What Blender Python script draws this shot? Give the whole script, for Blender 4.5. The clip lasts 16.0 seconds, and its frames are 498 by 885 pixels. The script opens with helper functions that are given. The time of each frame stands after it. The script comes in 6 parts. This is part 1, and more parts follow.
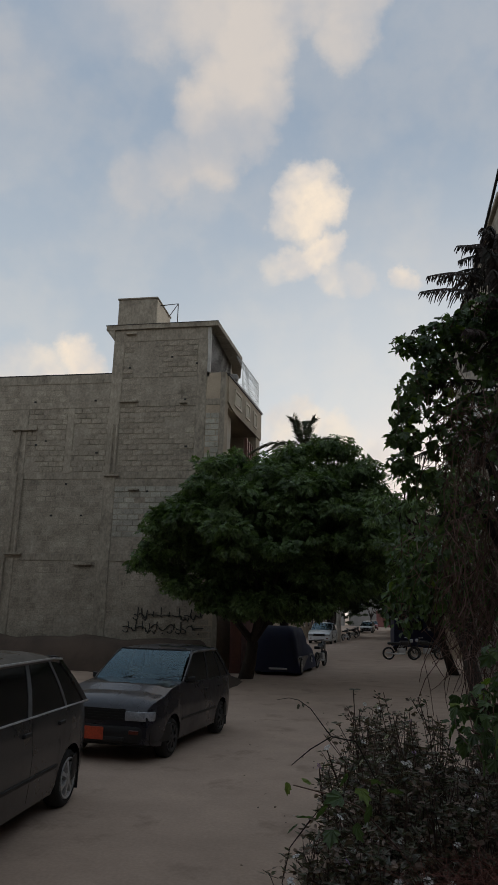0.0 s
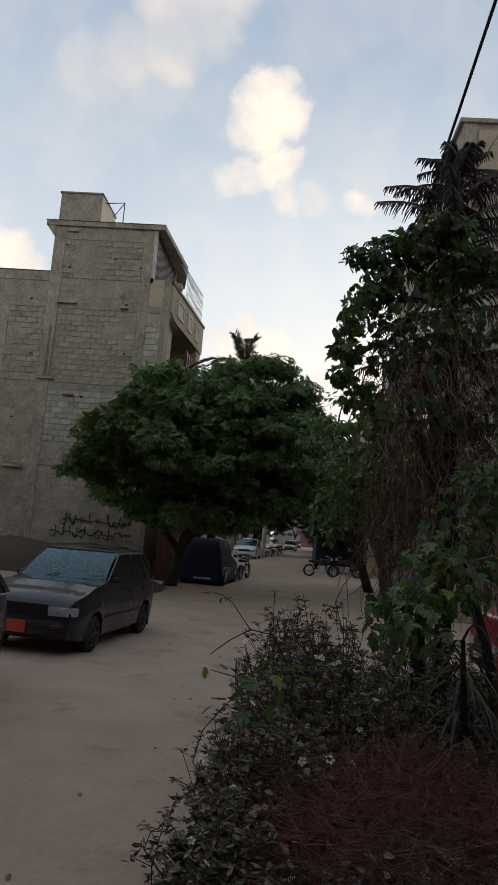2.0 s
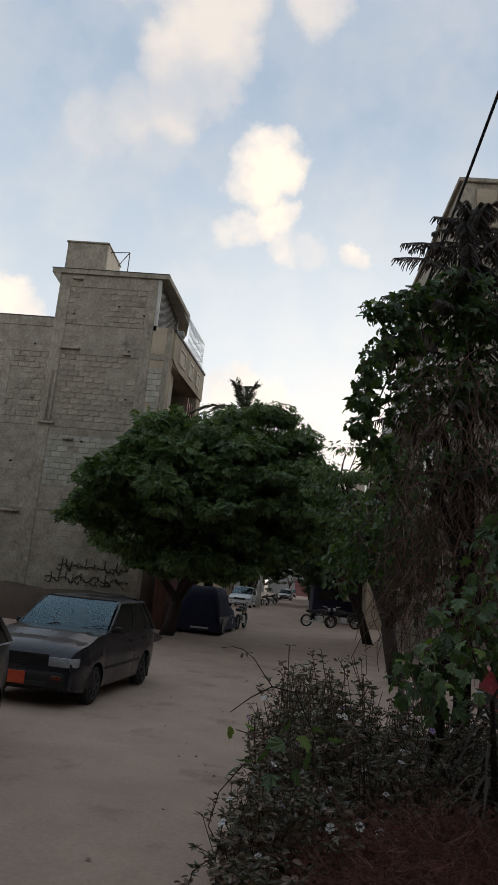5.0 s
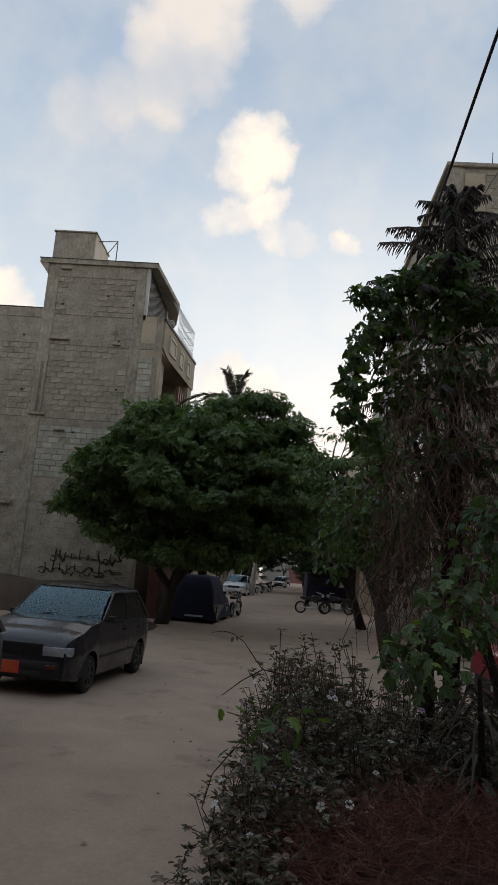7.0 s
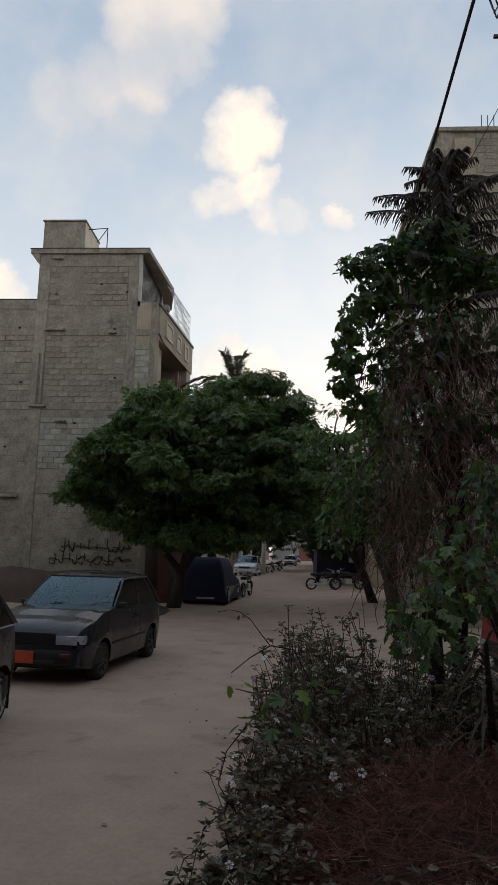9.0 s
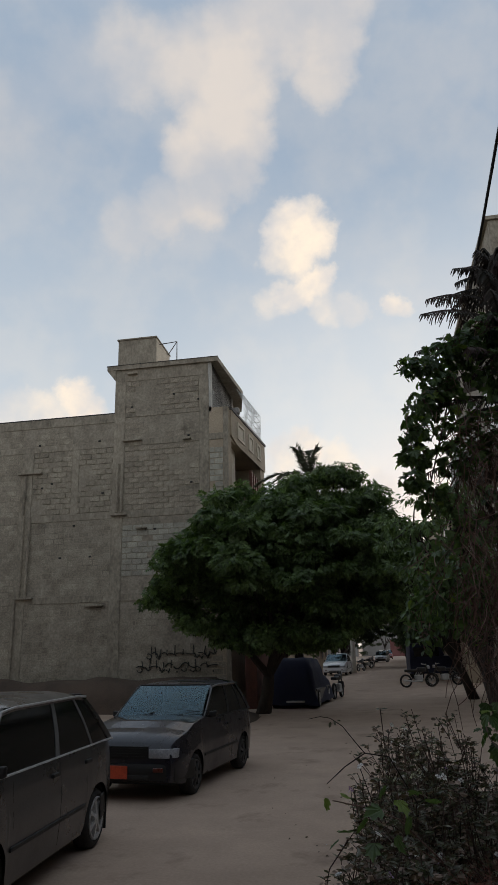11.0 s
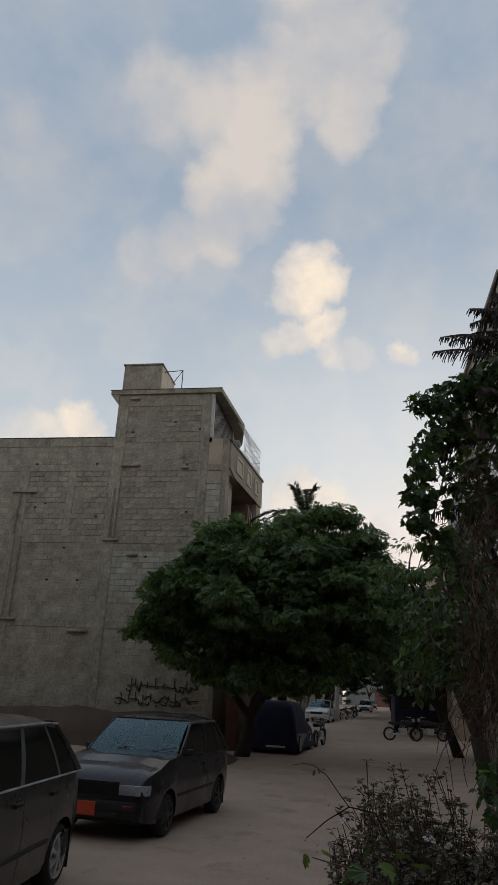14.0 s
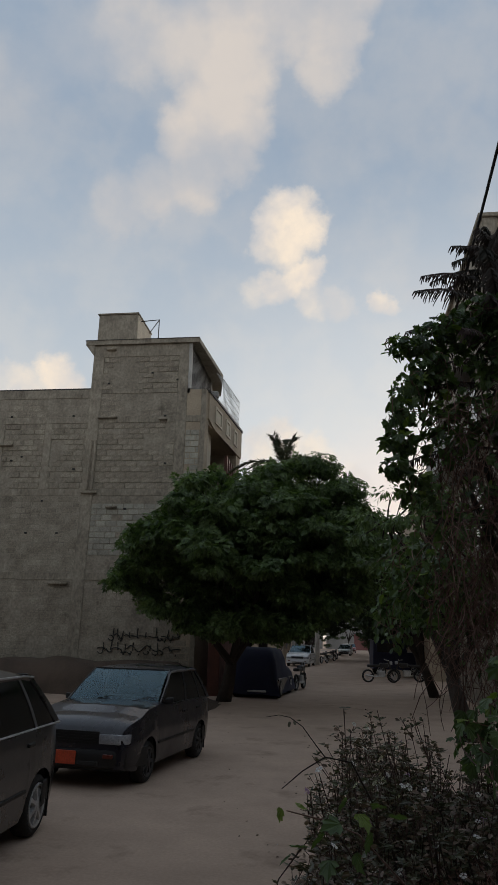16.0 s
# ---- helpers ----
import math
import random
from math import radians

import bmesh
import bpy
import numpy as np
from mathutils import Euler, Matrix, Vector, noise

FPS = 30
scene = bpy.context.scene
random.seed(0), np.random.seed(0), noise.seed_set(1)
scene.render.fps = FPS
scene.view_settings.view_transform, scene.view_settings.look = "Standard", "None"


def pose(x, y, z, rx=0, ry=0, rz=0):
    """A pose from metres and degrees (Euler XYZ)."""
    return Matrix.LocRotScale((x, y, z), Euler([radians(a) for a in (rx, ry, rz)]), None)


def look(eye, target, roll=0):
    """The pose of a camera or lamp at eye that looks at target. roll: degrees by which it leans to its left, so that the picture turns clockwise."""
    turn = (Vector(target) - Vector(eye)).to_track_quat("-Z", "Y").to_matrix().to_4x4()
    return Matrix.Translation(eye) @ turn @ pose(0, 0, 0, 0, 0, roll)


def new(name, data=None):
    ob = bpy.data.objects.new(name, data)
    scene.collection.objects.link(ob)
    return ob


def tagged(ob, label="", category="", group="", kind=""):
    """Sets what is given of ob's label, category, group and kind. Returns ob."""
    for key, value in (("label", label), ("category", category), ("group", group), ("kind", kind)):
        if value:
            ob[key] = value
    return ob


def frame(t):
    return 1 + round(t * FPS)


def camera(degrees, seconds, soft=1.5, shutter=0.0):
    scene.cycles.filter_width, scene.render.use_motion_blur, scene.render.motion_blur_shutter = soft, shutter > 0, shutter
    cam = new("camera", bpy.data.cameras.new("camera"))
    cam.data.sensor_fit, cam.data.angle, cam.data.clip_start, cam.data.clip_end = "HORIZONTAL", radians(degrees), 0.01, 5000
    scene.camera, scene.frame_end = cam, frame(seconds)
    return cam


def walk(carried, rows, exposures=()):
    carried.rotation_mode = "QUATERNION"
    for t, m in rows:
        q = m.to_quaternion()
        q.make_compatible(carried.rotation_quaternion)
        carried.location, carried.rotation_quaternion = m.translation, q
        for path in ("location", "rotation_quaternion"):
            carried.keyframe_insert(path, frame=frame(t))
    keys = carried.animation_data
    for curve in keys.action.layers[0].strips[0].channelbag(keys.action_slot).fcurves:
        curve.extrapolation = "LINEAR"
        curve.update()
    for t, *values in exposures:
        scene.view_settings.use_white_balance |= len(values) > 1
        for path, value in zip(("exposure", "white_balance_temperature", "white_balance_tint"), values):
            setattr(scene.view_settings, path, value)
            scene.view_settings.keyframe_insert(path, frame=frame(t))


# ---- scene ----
cam = camera(40.4, 16.0, soft=0.75)
EXPOSURES = [(0, 0.0), (1.0, 0.12), (1.5, 0.3), (2.5, 0.46), (4.0, 0.47), (5.2, 0.44), (8.2, 0.44), (10.3, 0.32), (11.0, 0.2), (12.5, 0.1), (16.0, 0.04)]
PATH = [
    (0, (0.108, 0.116, 1.949), (-0.213, 2.027, 2.442), 1.4),
    (0.5, (0.11, 0.085, 1.95), (-0.243, 1.985, 2.466), 1.5),
    (1, (0.117, 0.108, 1.9), (-0.199, 2.04, 2.308), 2.4),
    (1.5, (0.113, 0.112, 1.88), (-0.248, 2.057, 2.17), 2.5),
    (2, (0.096, 0.19, 1.839), (-0.034, 2.167, 2.107), 4.6),
    (2.5, (0.052, 0.302, 1.86), (0.07, 2.253, 2.299), 5.0),
    (3, (-0.006, 0.298, 1.868), (0.013, 2.267, 2.221), 0.8),
    (3.5, (-0.044, 0.243, 1.872), (0.12, 2.201, 2.246), 3.1),
    (4, (-0.067, 0.223, 1.883), (-0.006, 2.184, 2.268), 2.9),
    (4.5, (-0.055, 0.206, 1.877), (-0.068, 2.163, 2.289), 2.0),
    (5, (-0.081, 0.193, 1.855), (-0.207, 2.148, 2.259), 5.4),
    (5.2, (-0.087, 0.16, 1.845), (-0.227, 2.112, 2.259), 5.7),
    (7.3, (-0.045, 0.195, 1.833), (-0.145, 2.161, 2.187), 4.3),
    (7.5, (-0.052, 0.204, 1.829), (-0.175, 2.171, 2.168), 4.4),
    (8, (-0.049, 0.216, 1.819), (-0.217, 2.184, 2.134), 2.9),
    (8.2, (-0.045, 0.211, 1.82), (-0.198, 2.182, 2.123), 2.8),
    (10.3, (0.066, 0.189, 1.852), (-0.081, 2.122, 2.342), -2.3),
    (10.5, (0.036, 0.097, 1.863), (-0.227, 2.005, 2.405), -1.3),
    (11, (0.03, -0.006, 1.863), (-0.291, 1.878, 2.452), -1.6),
    (11.5, (0.024, -0.023, 1.864), (-0.289, 1.869, 2.431), 0.1),
    (12, (0.029, 0.01, 1.857), (-0.332, 1.882, 2.46), 1.0),
    (12.5, (0.044, 0.141, 1.854), (-0.346, 1.997, 2.488), 1.6),
    (13, (0.065, 0.214, 1.858), (-0.42, 2.033, 2.534), 2.1),
    (13.5, (0.042, 0.224, 1.862), (-0.352, 2.036, 2.612), 3.4),
    (14, (-0.017, 0.179, 1.841), (-0.331, 2.03, 2.531), 2.7),
    (14.5, (-0.057, 0.154, 1.835), (-0.378, 2.003, 2.526), 1.4),
    (15, (-0.078, 0.151, 1.841), (-0.343, 2.023, 2.494), 3.4),
    (15.5, (-0.039, 0.259, 1.834), (-0.284, 2.133, 2.487), 1.3),
    (16, (0.003, 0.399, 1.875), (-0.255, 2.303, 2.431), 1.5),
]
walk(cam, [(t, look(eye, target, roll)) for t, eye, target, roll in PATH],
     exposures=EXPOSURES)

# ---- sky, sun, light ----
SUN_AZ, SUN_EL = 8.0, 5.0


def bearing(az, el):
    a, e = radians(az), radians(el)
    return Vector((math.sin(a) * math.cos(e), math.cos(a) * math.cos(e), math.sin(e)))


class Nodes:
    """Short-hand for node trees."""

    def __init__(self, tree):
        self.t = tree
        tree.nodes.clear()

    def n(self, kind, **sets):
        node = self.t.nodes.new(kind)
        for k, v in sets.items():
            if k == "op":
                node.operation = v
            elif k == "blend":
                node.blend_type = v
            elif k == "data":
                node.data_type = v
        return node

    def link(self, a, b):
        if isinstance(a, (int, float, tuple, list, Vector)):
            b.default_value = a
        else:
            self.t.links.new(a, b)

    def math(self, op, a, b=0.0, c=0.0, clamp=False):
        m = self.n("ShaderNodeMath", op=op)
        m.use_clamp = clamp
        for i, v in enumerate((a, b, c)):
            self.link(v, m.inputs[i])
        return m.outputs[0]

    def vmath(self, op, a, b=(0, 0, 0)):
        m = self.n("ShaderNodeVectorMath", op=op)
        self.link(a, m.inputs[0]), self.link(b, m.inputs[1])
        return m.outputs["Value"] if op in ("DOT_PRODUCT", "DISTANCE", "LENGTH") else m.outputs[0]

    def noise(self, vec, scale, detail=4.0, rough=0.55):
        m = self.n("ShaderNodeTexNoise")
        self.link(vec, m.inputs["Vector"])
        m.inputs["Scale"].default_value, m.inputs["Detail"].default_value, m.inputs["Roughness"].default_value = scale, detail, rough
        return m

    def span(self, v, a, b, c=0.0, d=1.0, smooth=False):
        m = self.n("ShaderNodeMapRange")
        m.interpolation_type = "SMOOTHSTEP" if smooth else "LINEAR"
        self.link(v, m.inputs["Value"])
        for i, x in enumerate((a, b, c, d)):
            m.inputs[i + 1].default_value = x
        return m.outputs[0]

    def mix(self, f, a, b, blend="MIX"):
        m = self.n("ShaderNodeMix", data="RGBA", blend=blend)
        self.link(f, m.inputs[0])
        for i, v in ((6, a), (7, b)):
            self.link((*v, 1) if isinstance(v, tuple) and len(v) == 3 else v, m.inputs[i])
        return m.outputs[2]


world = bpy.data.worlds.new("evening_sky")
scene.world = world
world.use_nodes = True
W = Nodes(world.node_tree)
sky = W.n("ShaderNodeTexSky")
sky.sky_type, sky.sun_disc = "NISHITA", False
sky.sun_elevation, sky.sun_rotation = radians(SUN_EL), radians(SUN_AZ)
sky.air_density, sky.dust_density, sky.ozone_density = 1.0, 1.2, 2.0
way = W.n("ShaderNodeTexCoord").outputs["Generated"]
wob = W.noise(way, 13.0, 7.0, 0.62)
wob2 = W.vmath("SUBTRACT", wob.outputs["Color"], (0.5, 0.5, 0.5))
scl = W.n("ShaderNodeVectorMath", op="SCALE")
W.link(wob2, scl.inputs[0])
scl.inputs["Scale"].default_value = 0.075
bent = W.vmath("NORMALIZE", W.vmath("ADD", way, scl.outputs[0]))


def cloud_field(blobs):
    """The thickest of several soft round puffs (azimuth, elevation, radius, thickness)."""
    out = None
    for az, el, r, k in blobs:
        d = W.vmath("DOT_PRODUCT", bent, tuple(bearing(az, el)))
        v = W.span(d, math.cos(radians(r * 1.25)), math.cos(radians(r * 0.25)), 0.0, k, smooth=True)
        out = v if out is None else W.math("SMOOTH_MAX", out, v, 0.25)
    return out


VEIL = [(-1, 56, 6, .9), (-1, 50, 4.2, 1), (-5.5, 49, 4.2, 1), (0, 46.8, 2.8, 1), (-1.2, 45.2, 2.4, .8), (-9.5, 47.5, 3.8, 1), (-10.5, 44.8, 3.4, 1), (-15, 46.8, 3.4, .85), (-21, 46.3, 3.6, .7),
        (-26, 45, 3.4, .45), (-29, 43.6, 3, .3), (-12, 42.2, 3.2, 1), (-8.8, 41.4, 2.6, .9), (-14.8, 40.2, 2.8, 1), (-10.6, 39.2, 2.8, .9), (-13.6, 37.2, 2.8, .95), (-17.4, 36, 2.8, .8), (-20.6, 34.4, 3, .6),
        (-15, 33.6, 3, .25), (-8.2, 33.8, 3, .3), (-33, 41, 4, .35), (8, 29, 3, .3), (3.5, 31, 3, .2), (12, 44, 5, .2)]
PUFF = [(-4.4, 34.6, 2.3, 1), (-6.0, 33.8, 2.0, .95), (-2.6, 33.5, 1.9, .95), (-4.6, 32.6, 2.2, .9), (-6.6, 32.4, 1.6, .7), (-4.0, 29.7, 1.7, 1), (-6.0, 29.1, 1.6, .85), (-2.6, 30.0, 1.4, 1), (-7.4, 28.5, 1.6, .5), (-2.1, 27.9, 1.7, .7), (.4, 27.9, 1.5, .6),
        (3.9, 27.7, 1.3, .95), (4.8, 27.3, 1.1, .8), (-38, 25.5, 3, .8), (-25.0, 20.8, 1.8, .95), (-24.0, 19.6, 2.0, .95), (-27.5, 19.2, 2.0, .7), (-30, 18.8, 2, .5), (-7.0, 15.4, 2.2, .75), (-4.4, 16.4, 2.0, .85), (-2.0, 15.2, 2.0, .75), (1.5, 12, 2.6, .6)]
fine = W.noise(way, 30.0, 7.0, 0.62).outputs["Fac"]
soft_noise = W.noise(way, 11.0, 4.0, 0.5).outputs["Fac"]
veil = W.math("MULTIPLY", cloud_field(VEIL), W.span(soft_noise, 0.3, 0.62, 0.6, 1.05), clamp=True)
puff = W.math("MULTIPLY", cloud_field(PUFF), W.span(fine, 0.3, 0.62, 0.8, 1.06), clamp=True)
hgt = W.n("ShaderNodeSeparateXYZ")
W.link(way, hgt.inputs[0])
skycol = W.mix(1.0, sky.outputs[0], (0.105, 0.105, 0.105), "MULTIPLY")
# evening haze: pale towards the horizon, blue-grey above
pale = W.span(hgt.outputs[2], 0.08, 0.64, 1.0, 0.0)
haze = W.mix(pale, (0.205, 0.328, 0.48), (0.75, 0.815, 0.84))
skycol = W.mix(0.9, skycol, haze)
# paler and warmer round the sunken sun, duller on the opposite side
glow = W.span(W.vmath("DOT_PRODUCT", way, tuple(bearing(SUN_AZ, SUN_EL))), 0.84, 1.0, 0.0, 0.35, smooth=True)
skycol = W.mix(glow, skycol, (0.94, 0.94, 0.92))
warm = W.span(W.vmath("DOT_PRODUCT", way, tuple(bearing(SUN_AZ, SUN_EL))), 0.965, 1.0, 0.0, 0.8, smooth=True)
skycol = W.mix(warm, skycol, (1.0, 0.84, 0.74))
away = W.span(hgt.outputs[1], -0.7, 0.4, 0.8, 1.0, smooth=True)
dim = W.n("ShaderNodeCombineXYZ")
for i in range(3):
    W.link(away, dim.inputs[i])
skycol = W.mix(1.0, skycol, dim.outputs[0], "MULTIPLY")
skycol = W.mix(veil, skycol, (0.60, 0.56, 0.535))
puff_col = W.mix(W.span(soft_noise, 0.4, 0.62, 0, 1, smooth=True), (0.70, 0.65, 0.61), (0.94, 0.80, 0.645))
skycol = W.mix(puff, skycol, puff_col)
bg = W.n("ShaderNodeBackground")
W.link(skycol, bg.inputs[0])
bg.inputs[1].default_value = 1.0
wout = W.n("ShaderNodeOutputWorld")
W.link(bg.outputs[0], wout.inputs[0])

sun = new("sun", bpy.data.lights.new("sun", "SUN"))
sun.data.energy, sun.data.angle, sun.data.color = 1.0, radians(10), (1.0, 0.78, 0.6)
sun.matrix_world = look(tuple(bearing(SUN_AZ, SUN_EL) * 50), (0, 0, 0))


# ---- materials ----
def surface(name, colours, scale=3.0, grain=40.0, rough=0.85, metal=0.0, bump=0.2, spread=0.0, per="island", stretch=(1, 1, 1), coat=0.0, sheen_noise=0.0, spec=0.5, through_light=0.0, contrast=(.78, 1.15), mottle=0.0, mottle_scale=2.2):
    """A procedural material: two tones mixed by broad stains, a fine grain, bump, and a random lightness for each piece."""
    m = bpy.data.materials.new(name)
    m.use_nodes = True
    N = Nodes(m.node_tree)
    pos = N.n("ShaderNodeTexCoord").outputs["Object"]
    if stretch != (1, 1, 1):
        pos = N.vmath("MULTIPLY", pos, stretch)
    a, b = colours[0], colours[-1]
    broad = N.noise(pos, scale, 5.0, 0.6).outputs["Fac"]
    small = N.noise(pos, grain, 3.0, 0.6).outputs["Fac"]
    col = N.mix(N.span(broad, 0.35, 0.65), a, b)
    if len(colours) > 2:
        col = N.mix(N.span(N.noise(pos, scale * 2.7, 6.0, 0.7).outputs["Fac"], 0.56, 0.68), col, colours[1])
    col = N.mix(1.0, col, N.mix(N.span(small, 0.3, 0.7), (contrast[0],) * 3, (contrast[1],) * 3), "MULTIPLY")
    if mottle:
        md = N.noise(pos, mottle_scale, 7.0, 0.68).outputs["Fac"]
        col = N.mix(1.0, col, N.mix(N.span(md, 0.36, 0.64), (1 - mottle, 1 - mottle * 1.04, 1 - mottle * 1.08), (1 + mottle * .8, 1 + mottle * .8, 1 + mottle * .74)), "MULTIPLY")
    if spread:
        rnd = N.n("ShaderNodeObjectInfo").outputs["Random"] if per == "object" else N.n("ShaderNodeNewGeometry").outputs["Random Per Island"]
        v = N.span(rnd, 0, 1, 1 - spread, 1 + spread)
        c = N.n("ShaderNodeCombineXYZ")
        for i in range(3):
            N.link(v, c.inputs[i])
        col = N.mix(1.0, col, c.outputs[0], "MULTIPLY")
    p = N.n("ShaderNodeBsdfPrincipled")
    N.link(col, p.inputs["Base Color"])
    p.inputs["Metallic"].default_value = metal
    p.inputs["Coat Weight"].default_value = coat
    p.inputs["Specular IOR Level"].default_value = spec
    N.link(N.span(broad, 0.3, 0.7, max(0.02, rough - 0.1 - sheen_noise), min(1, rough + 0.1 + sheen_noise)), p.inputs["Roughness"])
    if bump:
        bn = N.n("ShaderNodeBump")
        bn.inputs["Strength"].default_value, bn.inputs["Distance"].default_value = bump, 0.02
        N.link(small, bn.inputs["Height"])
        N.link(bn.outputs[0], p.inputs["Normal"])
    out = N.n("ShaderNodeOutputMaterial")
    if through_light:
        tl = N.n("ShaderNodeBsdfTranslucent")
        N.link(N.mix(1.0, col, (1.3, 1.5, 0.6), "MULTIPLY"), tl.inputs[0])
        ms = N.n("ShaderNodeMixShader")
        ms.inputs[0].default_value = through_light
        N.link(p.outputs[0], ms.inputs[1]), N.link(tl.outputs[0], ms.inputs[2])
        N.link(ms.outputs[0], out.inputs[0])
    else:
        N.link(p.outputs[0], out.inputs[0])
    return m


